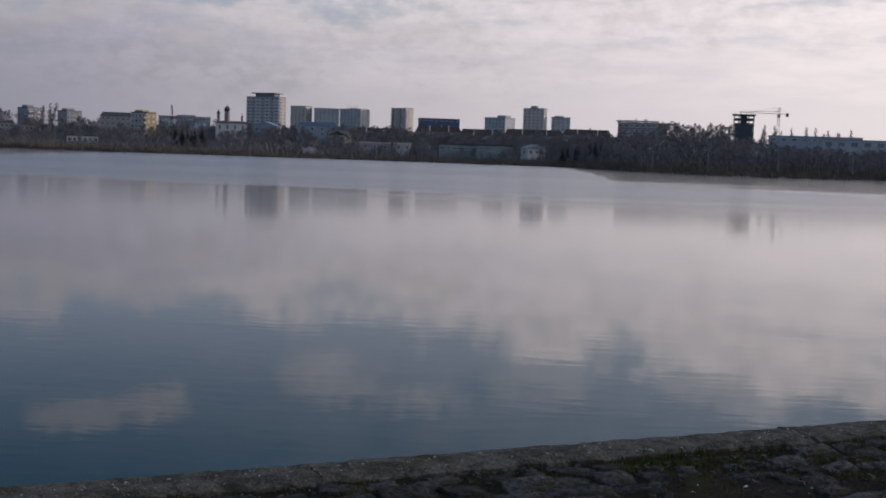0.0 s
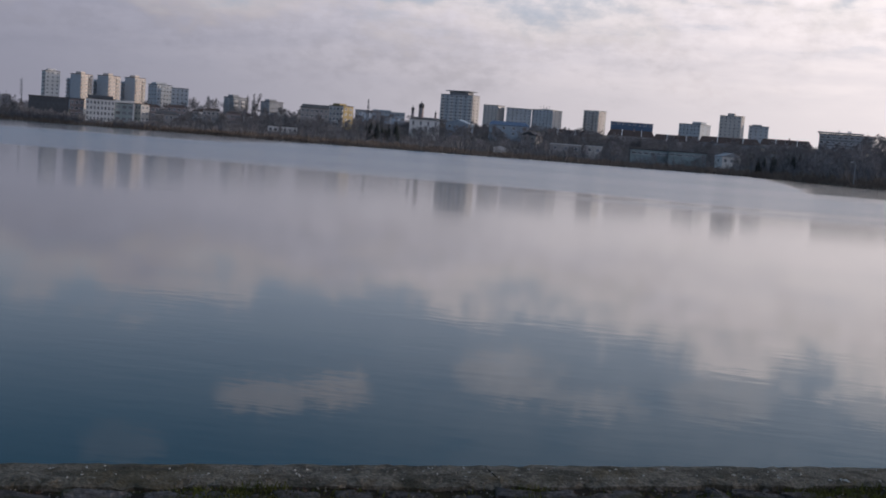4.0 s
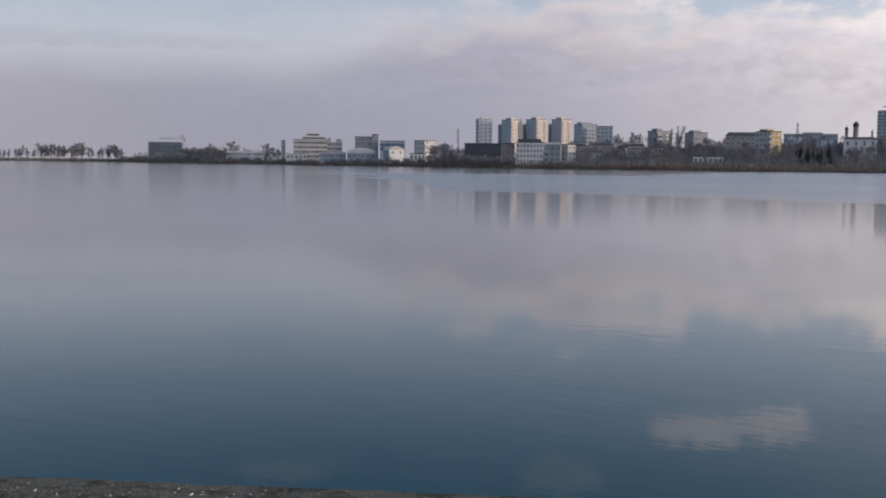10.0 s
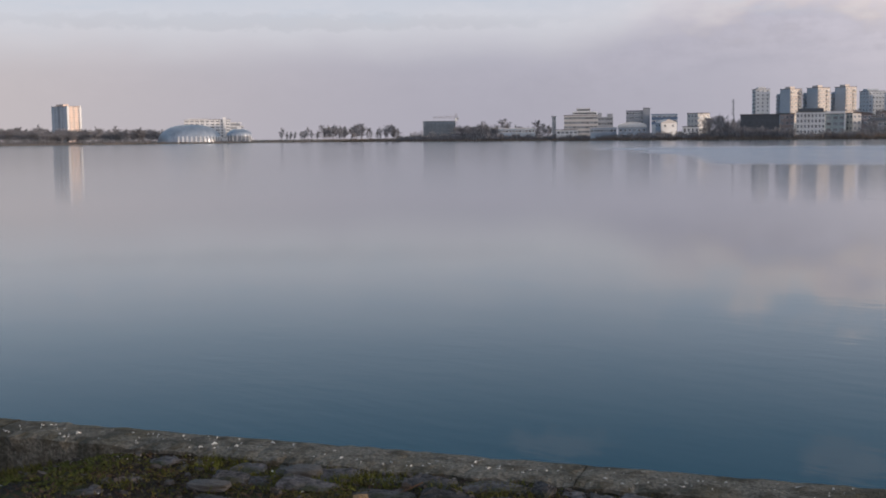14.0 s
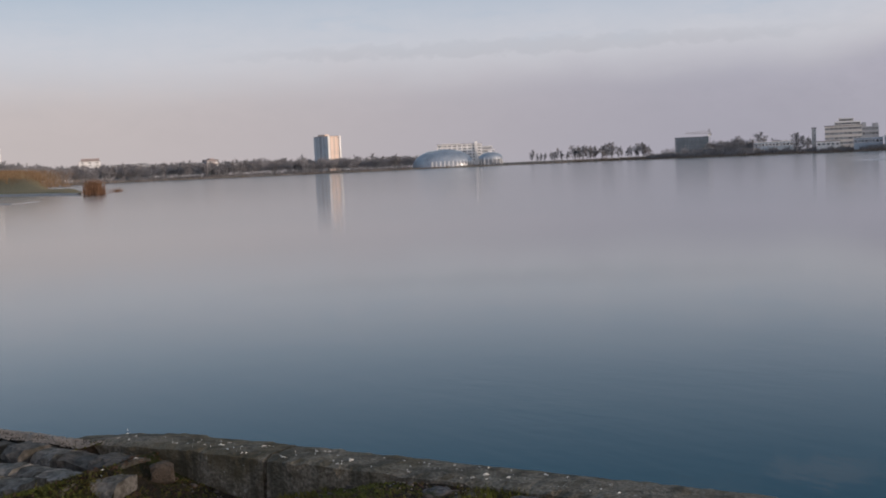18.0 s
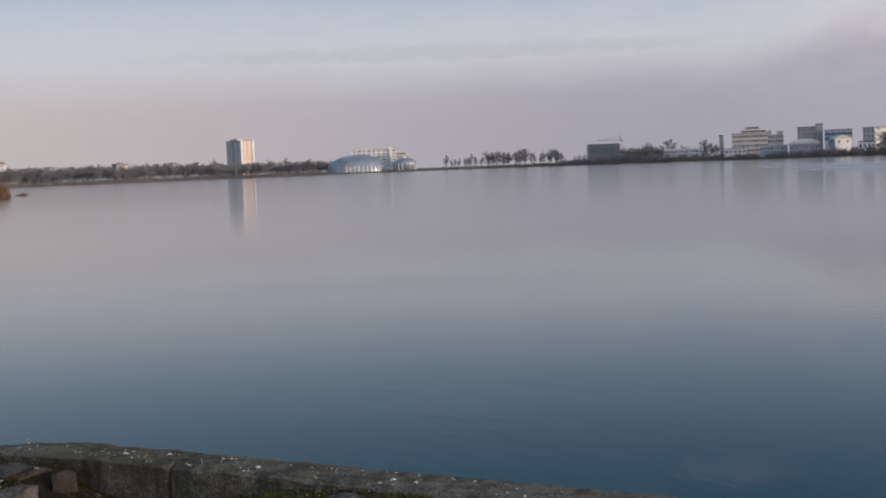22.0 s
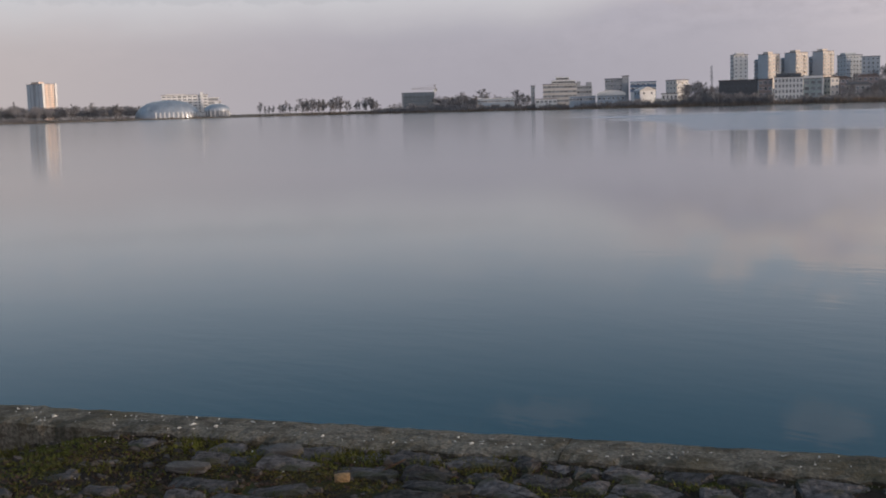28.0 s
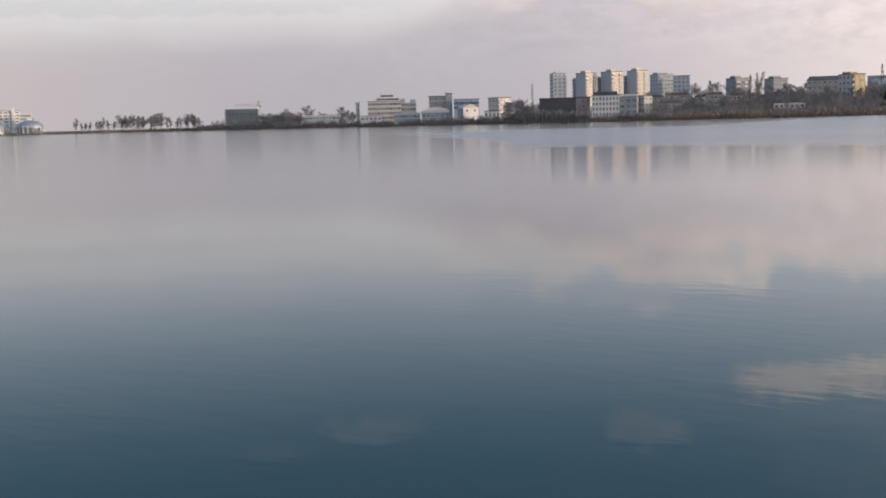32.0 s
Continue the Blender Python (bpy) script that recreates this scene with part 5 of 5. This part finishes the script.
def rough_block(x0, x1, y0, y1, z0, z1, seed, wear=0.007, step=0.05):
    """A worn concrete block: a box cut fine on top and knocked about at its edges."""
    nx, ny = max(2, int((x1 - x0) / step)), max(3, int((y1 - y0) / step))
    verts, faces = [], []

    def off(x, y, z, k):
        return noise.noise(Vector((x * 5 + seed, y * 5, z * 5 + k))) * wear + noise.noise(Vector((x * 23, y * 23 + seed, z * 9 + k))) * wear * 0.9

    for i in range(nx + 1):
        for j in range(ny + 1):
            x, y = x0 + (x1 - x0) * i / nx, y0 + (y1 - y0) * j / ny
            edge = 1.0 if 0 < j < ny else 0.0
            verts.append((x, y + off(x, y, 0, 1) * (3.4 if edge == 0 else 1.2), z1 - (0.012 + abs(off(x, y, 1, 5)) * 2.6 if edge == 0 else 0) + off(x, y, 2, 9)))
    for i in range(nx):
        for j in range(ny):
            k = i * (ny + 1) + j
            faces.append((k, k + ny + 1, k + ny + 2, k + 1))
    for j, y, rev in ((0, y0, 1), (ny, y1, 0)):
        b = len(verts)
        rows = 3
        for i in range(nx + 1):
            x = x0 + (x1 - x0) * i / nx
            for q in range(1, rows + 1):
                z = z1 - (z1 - z0) * q / rows
                verts.append((x, y + off(x, y, z, 3), z))
        for i in range(nx):
            for q in range(rows):
                t0 = i * (ny + 1) + j if q == 0 else b + i * rows + q - 1
                t1 = (i + 1) * (ny + 1) + j if q == 0 else b + (i + 1) * rows + q - 1
                f = (t0, b + i * rows + q, b + (i + 1) * rows + q, t1)
                faces.append(f if rev else f[::-1])
    for i in (0, nx):
        idx = [i * (ny + 1) + j for j in range(ny + 1)]
        b = len(verts)
        x = x0 if i == 0 else x1
        verts += [(x, y1, z0), (x, y0, z0)]
        faces.append(tuple(idx + [b, b + 1]) if i else tuple((idx + [b, b + 1])[::-1]))
    return verts, faces


quay_wall = new("quay_wall")
quay_wall.matrix_basis = QUAY
tagged(quay_wall, "weathered concrete quay edge with a worn low kerb", "quay wall", kind="structure")
part("wall_face", boxes((-8.3, 40, -0.55, 0.01, -1.7, KERB - 0.26), (-14, -8.3, -0.9, -0.34, -1.7, KERB - 0.2)), CONCRETE, quay_wall)
JOINTS = (-8.52, -7.02, -3.9, -1.0, 1.9, 4.8, 7.7, 10.6)
for s0, s1 in zip(JOINTS[:-1], JOINTS[1:]):
    kv, kf = rough_block(s0 + 0.002, s1 - (0.022 if s1 < -6 else 0.003), -0.29, 0.045, KERB - 0.34, KERB, s0 * 3.1)
    # the last block is rounded off
    kv = [(x, y - max(0.0, -7.75 - x) ** 1.6 * 0.24 * (y + 0.29) / 0.29, z - max(0.0, -7.9 - x) * 0.05) for x, y, z in kv]
    part("kerb", mesh_of("kerb", kv, kf, KERBSTONE), None, quay_wall)
part("kerb", mesh_of("kerb", *rough_block(10.62, 39.9, -0.29, 0.045, KERB - 0.34, KERB, 7.0, 0.008, 0.5), KERBSTONE), None, quay_wall)

pavement = new("pavement")
pavement.matrix_basis = QUAY
tagged(pavement, "mossy broken stone paving behind the quay kerb", "pavement", kind="structure")


def soil_sheet():
    verts, faces = [], []
    xs = np.concatenate([np.linspace(-40, -10, 12), np.linspace(-9.8, 5, 150), np.linspace(5.5, 40, 40)])
    ys = np.concatenate([np.linspace(-12, -3.2, 10), np.linspace(-3, -0.26, 34)])
    for x in xs:
        for y in ys:
            yy = y - (0.04 if x < -8.5 else 0.0)
            verts.append((x, yy, floor_at(x, yy)))
    n = len(ys)
    for i in range(len(xs) - 1):
        for j in range(n - 1):
            faces.append((i * n + j, (i + 1) * n + j, (i + 1) * n + j + 1, i * n + j + 1))
    ob = part("soil_bed", mesh_of("soil_bed", verts, faces, SOIL), None, pavement)
    for f in ob.data.polygons:
        f.use_smooth = True


soil_sheet()


def stone_mesh(corners, rnd, proud):
    """A broken flat slab on four or five uneven corners, about the origin: ragged outline, sharp arrises, chipped steps on top."""
    ring = []
    n = len(corners)
    for i in range(n):
        (x0, y0), (x1, y1) = corners[i], corners[(i + 1) % n]
        k = rnd.uniform(0.90, 1.0)
        ring.append((x0 * k, y0 * k))
        for u in (0.33, 0.68):
            out = rnd.uniform(0.93, 1.10)
            u += rnd.uniform(-0.1, 0.1)
            ring.append(((x0 + (x1 - x0) * u) * out, (y0 + (y1 - y0) * u) * out))
    m = len(ring)
    tilt = (rnd.uniform(-0.10, 0.10), rnd.uniform(-0.06, 0.22))
    lump = [rnd.uniform(-0.010, 0.004) for _ in ring]
    inner = [(x * 0.62 + rnd.uniform(-.008, .008), y * 0.6 + rnd.uniform(-.006, .006)) for x, y in ring]
    z = lambda x, y: proud + x * tilt[0] + y * tilt[1]
    top = [(x, y, z(x, y) + rnd.uniform(-0.004, 0.008)) for x, y in inner]
    rim_top = [(x * 0.95, y * 0.94, z(x, y) - 0.002 + e) for (x, y), e in zip(ring, lump)]
    rim_low = [(x * 1.0, y * 1.0, z(x, y) - 0.016 + e) for (x, y), e in zip(ring, lump)]
    low = [(x * 1.01, y * 1.01, -0.07) for x, y in ring]
    verts = top + rim_top + rim_low + low + [(rnd.uniform(-.02, .02), rnd.uniform(-.01, .01), proud + 0.004)]
    faces = []
    for i in range(m):
        j = (i + 1) % m
        faces += [(4 * m, i, j), (i, m + i, m + j, j), (m + i, 2 * m + i, 2 * m + j, m + j), (2 * m + i, 3 * m + i, 3 * m + j, 2 * m + j)]
    return mesh_of("paving_stone", verts, faces, STONE)


stone_rnd = random.Random(17)
y = -0.31
while y > -1.7:
    depth = stone_rnd.uniform(0.13, 0.21)
    s = -7.9 + stone_rnd.uniform(0, 0.1)
    while s < 3.7:
        wide = stone_rnd.choice((0.14, 0.19, 0.23, 0.27, 0.32)) * stone_rnd.uniform(0.9, 1.1)
        c, yy = s + wide / 2, y - depth / 2
        bare = noise.noise(Vector((c * 1.1, yy * 1.6, 40)))
        if c > -4.4:
            keep = 0.97 if bare > -0.33 else 0.4
        elif c > -6.0:
            keep = 0.62 if bare > 0.0 else 0.3
        else:
            keep = 0.0 if yy > -1.1 else 0.35
        if c > 0.5:
            keep *= 0.7
        if stone_rnd.random() < keep:
            gx, gy = wide / 2 - 0.004, depth / 2 - 0.004
            j = lambda: stone_rnd.uniform(-0.04, 0.012)
            corners = [(-gx - j(), -gy - j()), (gx + j(), -gy - j()), (gx + j(), gy + j()), (-gx - j(), gy + j())]
            if stone_rnd.random() < 0.4:
                corners.insert(2, (gx * 1.12, stone_rnd.uniform(-0.03, 0.03)))
            part("paving_stone", stone_mesh(corners, stone_rnd, stone_rnd.uniform(0.000, 0.024)), None, pavement, m=pose(c, yy, floor_at(c, yy), 0, 0, stone_rnd.uniform(-22, 22)))
        s += wide
    y -= depth


def ground_cover(name, label, material, n, seed, h0, h1, width, want, category, lean=0.8):
    rnd = np.random.RandomState(seed)
    verts, faces = [], []
    made = 0
    while made < n:
        s, d = rnd.uniform(-8.3, 4.6), rnd.uniform(-2.4, -0.27)
        if rnd.rand() > want(s, d):
            continue
        made += 1
        z = floor_at(s, d)
        for _ in range(3):
            a, b = rnd.uniform(0, 6.28), rnd.uniform(0, 6.28)
            h = rnd.uniform(h0, h1)
            q = Vector((s + rnd.normal(0, 0.015), d + rnd.normal(0, 0.015), z - 0.004))
            e = Vector((math.cos(a), math.sin(a), 0)) * width
            t = q + Vector((math.cos(b) * h * lean, math.sin(b) * h * lean, h))
            k = len(verts)
            verts += [q - e, q + e, t]
            faces.append((k, k + 1, k + 2))
    ob = new(name, mesh_of(name, verts, faces, material))
    ob.matrix_basis = QUAY
    tagged(ob, label, category, kind="stuff")


def mossy(s, d):
    v = noise.noise(Vector((s * 0.9, d * 1.4, 7))) + 0.6 * noise.noise(Vector((s * 3.1, d * 3.1, 2)))
    return max(0.0, min(1.0, 0.12 + v * 1.5 + (0.3 if s < -4.4 else 0.0)))


def clumps(s, d):
    """Tufts stand in clumps between the stones."""
    return 1.0 if noise.noise(Vector((s * 2.3, d * 3.4, 21))) > 0.36 else 0.0


def seam(s, d):
    """Grass thrives here and there in the seam behind the kerb."""
    return 1.0 if d > -0.5 and noise.noise(Vector((s * 2.6, 0, 11))) > 0.12 else 0.03


ground_cover("moss", "green moss and short grass between the stones", MOSS, 58000, 21, 0.003, 0.013, 0.007, mossy, "moss", 1.2)
ground_cover("grass_tufts", "yellow-green grass tufts in the seam of the kerb", TUFT, 2600, 23, 0.012, 0.045, 0.004, seam, "grass", 0.5)
ground_cover("grass_clumps", "yellow-green grass clumps between the paving stones", TUFT, 4200, 26, 0.010, 0.038, 0.004, clumps, "grass", 0.7)
ground_cover("dry_stalks", "brown dead leaves and stalks on the ground", STRAW, 11000, 22, 0.004, 0.018, 0.008, lambda s, d: 0.12 + 0.88 * (s < -4.0) * max(0.0, noise.noise(Vector((s, d, 30))) + 0.45), "dead leaves", 2.0)


def litter(name, label, material, n, seed, size, thick, want, category):
    """Small angular bits lying about: each a crooked six-cornered chip."""
    rnd = np.random.RandomState(seed)
    verts, faces = [], []
    made = 0
    while made < n:
        s, d = rnd.uniform(-7.7, 4.4), rnd.uniform(-2.3, -0.3)
        if rnd.rand() > want(s, d):
            continue
        made += 1
        a, u = rnd.uniform(*size), rnd.uniform(0, 6.28)
        h = a * thick * rnd.uniform(0.6, 1.4)
        z = floor_at(s, d) - 0.003
        k = len(verts)
        lean = rnd.uniform(-0.35, 0.35, 2)
        for q in range(5):
            t = u + 1.257 * q + rnd.uniform(-0.35, 0.35)
            r = a * rnd.uniform(0.6, 1.05)
            x, y = math.cos(t) * r, math.sin(t) * r * 0.75
            verts.append((s + x * 1.08, d + y * 1.08, z))
            verts.append((s + x * 0.85, d + y * 0.85, z + h + x * lean[0] + y * lean[1]))
        faces.append(tuple(k + 2 * q + 1 for q in range(5)))
        faces += [(k + 2 * q, k + 2 * ((q + 1) % 5), k + 2 * ((q + 1) % 5) + 1, k + 2 * q + 1) for q in range(5)]
    ob = new(name, mesh_of(name, verts, faces, material))
    ob.matrix_basis = QUAY
    tagged(ob, label, category, kind="stuff")


litter("rubble", "grey broken stone bits scattered between the paving stones", RUBBLE, 2600, 51, (0.010, 0.036), 0.45, lambda s, d: 0.25 + 0.75 * (noise.noise(Vector((s * 1.7, d * 2.2, 60))) > 0.0), "rubble")
litter("leaf_litter", "reddish-brown dead leaves trodden into the moss", LEAF, 3000, 52, (0.008, 0.022), 0.12, lambda s, d: 0.06 + 0.94 * (s < -4.2) * max(0.0, noise.noise(Vector((s * 1.3, d * 1.8, 70))) + 0.3), "dead leaves")

# broken paving blocks by the end of the kerb, standing above the mossy hollow
block_rnd = random.Random(61)
for row in range(5):
    dy = -0.50 - 0.235 * row
    for col in range(9):
        sx = -7.90 - 0.25 * col + (0.12 if row % 2 else 0.0) + block_rnd.uniform(-0.03, 0.03)
        wx, wy, hz = block_rnd.uniform(0.19, 0.26), block_rnd.uniform(0.18, 0.24), block_rnd.uniform(0.17, 0.20) + (0.04 if row == 0 else 0.012 - 0.012 * row)
        v, f = rough_block(-wx / 2, wx / 2, -wy / 2, wy / 2, 0.0, hz, sx * 7 + dy * 3, 0.014, 0.045)
        part("paving_block", mesh_of("paving_block", v, f, BLOCK), None, pavement, m=pose(sx, dy, KERB - 0.25, block_rnd.uniform(-4, 5), block_rnd.uniform(-5, 5), block_rnd.uniform(-16, 16)))


SLATE = surface("loose_stone", (0.095, 0.09, 0.09), 0.92, 0.3, 6.0, 1.5, bump=0.02, tint=(0.07, 0.065, 0.055), blotch=0.7, spec=0.2)

TAN_DARK = surface("brown_stone", (0.066, 0.052, 0.042), 0.92, 0.35, 14.0, 3.0, bump=0.02)
TAN = surface("tan_stone", (0.26, 0.17, 0.09), 0.9, 0.3, 6.0, 2.0, bump=0.02)


def loose_stone(name, label, s, d, size, mat, seed, turn=0):
    bm = bmesh.new()
    bmesh.ops.create_icosphere(bm, subdivisions=2, radius=0.5)
    for v in bm.verts:
        q = v.co.copy()
        m = max(abs(q.x), abs(q.y), abs(q.z))
        v.co = q.lerp(q * (0.42 / m), 0.8) * (1 + 0.22 * noise.noise(q * 2.4 + Vector((seed, 0, 0))))
    ob = new(name, to_mesh(name, bm, mat))
    ob.matrix_basis = QUAY @ pose(s, d, floor_at(s, d) + size[2] * 0.32, 0, 0, turn) @ Matrix.Diagonal((*size, 1))
    return tagged(ob, label, "stone")


loose_stone("stone_chunk", "tan broken stone chunk lying on the moss", -4.73, -0.72, (0.075, 0.05, 0.05), TAN, 1, 20)
loose_stone("flat_stone", "pale flat stone tilted on the mossy ground", -5.14, -0.42, (0.20, 0.14, 0.06), SLATE, 2, 15)
loose_stone("stone_chunk", "brown stone chunk leaning by the kerb", -7.64, -0.42, (0.15, 0.10, 0.15), TAN_DARK, 3, 35)
loose_stone("flat_stone", "grey flat stone sunk in the moss", -5.45, -0.74, (0.22, 0.11, 0.05), SLATE, 4, 5)
stick_v, stick_f = [], []
tube(stick_v, stick_f, Vector((-4.62, -0.60, floor_at(-4.62, -0.6) + 0.004)), Vector((-4.53, -0.49, floor_at(-4.53, -0.49) + 0.03)), 0.005, 0.003, 5)
stick = new("stick", mesh_of("stick", stick_v, stick_f, STRAW))
stick.matrix_basis = QUAY
tagged(stick, "thin dry stick lying on the moss", "stick")


def chips():
    rnd = np.random.RandomState(31)
    verts, faces = [], []
    for i in range(600):
        on_kerb = rnd.rand() < 0.55
        s, d = rnd.uniform(-8.3, 4.8), (rnd.uniform(-0.25, -0.035) if on_kerb else rnd.uniform(-2.2, -0.3))
        z = (KERB if on_kerb else floor_at(s, d)) + 0.001
        big = rnd.rand() < 0.08
        a, b = (rnd.uniform(0.014, 0.022), rnd.uniform(0.004, 0.006)) if big else (rnd.uniform(0.003, 0.011), rnd.uniform(0.002, 0.005))
        u = rnd.uniform(0, 3.14)
        e, f = Vector((math.cos(u), math.sin(u), 0)) * a, Vector((-math.sin(u), math.cos(u), 0)) * b
        c = Vector((s, d, z))
        k = len(verts)
        verts += [c - e, c - f, c + e, c + f, c + Vector((0, 0, 0.008 if big else 0.003)), c - e - Vector((0, 0, 0.006)), c + e - Vector((0, 0, 0.006))]
        faces += [(k, k + 1, k + 4), (k + 1, k + 2, k + 4), (k + 2, k + 3, k + 4), (k + 3, k, k + 4), (k, k + 5, k + 1), (k + 2, k + 1, k + 6), (k, k + 3, k + 5), (k + 2, k + 6, k + 3)]
    ob = new("shell_chips", mesh_of("shell_chips", verts, faces, CHIP))
    ob.matrix_basis = QUAY
    tagged(ob, "white shell chips and droppings scattered on the quay", "shells", kind="stuff")


chips()


def gravel():
    """Loose grit on the bank past the kerb's end and on the worn eastern kerb."""
    rnd = np.random.RandomState(44)
    verts, faces = [], []
    for i in range(5600):
        if i < 4000:
            s, d = rnd.uniform(-9.9, -8.25), rnd.uniform(-0.46, -0.27)
            z = floor_at(s, d) + 0.003
        elif i < 4900:
            s, d = rnd.uniform(-2.6, 4.6), rnd.uniform(-0.3, -0.01)
            z = KERB
        else:
            s, d = rnd.uniform(-7.8, 4.4), rnd.uniform(-0.42, -0.27)
            z = floor_at(s, d) + 0.004
        r = rnd.uniform(0.003, 0.007)
        k = len(verts)
        for q in ((1, 0, 0), (-1, 0, 0), (0, 1, 0), (0, -1, 0), (0, 0, 0.8), (0, 0, -0.8)):
            verts.append((s + r * (q[0] + rnd.uniform(-.3, .3)), d + r * (q[1] + rnd.uniform(-.3, .3)), z + r * q[2]))
        faces += [(k, k + 2, k + 4), (k + 2, k + 1, k + 4), (k + 1, k + 3, k + 4), (k + 3, k, k + 4), (k + 2, k, k + 5), (k + 1, k + 2, k + 5), (k + 3, k + 1, k + 5), (k, k + 3, k + 5)]
    ob = new("gravel", mesh_of("gravel", verts, faces, GRIT))
    ob.matrix_basis = QUAY
    tagged(ob, "loose grey grit along the worn quay edge", "gravel", kind="stuff")


gravel()


# ------------------------------------------------------------------ lamp posts on the eastern bank
for az, over, high in ((6.5, 3, 6.5), (9.1, 3, 6.5), (12.3, 3, 7.0), (15.6, 4, 6.5)):
    p = spot(az, rim(az) + over)
    lamp = new("street_lamp")
    lamp.matrix_basis = pose(p.x, p.y, p.z - 0.1, 0, 0, -az)
    tagged(lamp, "slim pale street lamp on the bank", "street lamp", "lamps along the bank")
    v, f = [], []
    tube(v, f, Vector((0, 0, 0)), Vector((0, 0, high)), 0.13, 0.08, 6)
    part("pole", mesh_of("pole", v, f, GREY), None, lamp)
    part("arm", boxes((-0.9, 0.05, -0.06, 0.06, high - 0.08, high + 0.04)), GREY, lamp)
    head = part("lamp_head", boxes((-1.3, -0.6, -0.16, 0.16, high - 0.06, high + 0.12)), WHITE, lamp)
    part("lens", boxes((-1.22, -0.68, -0.12, 0.12, high - 0.10, high - 0.06)), HAZED_GLASS, head)
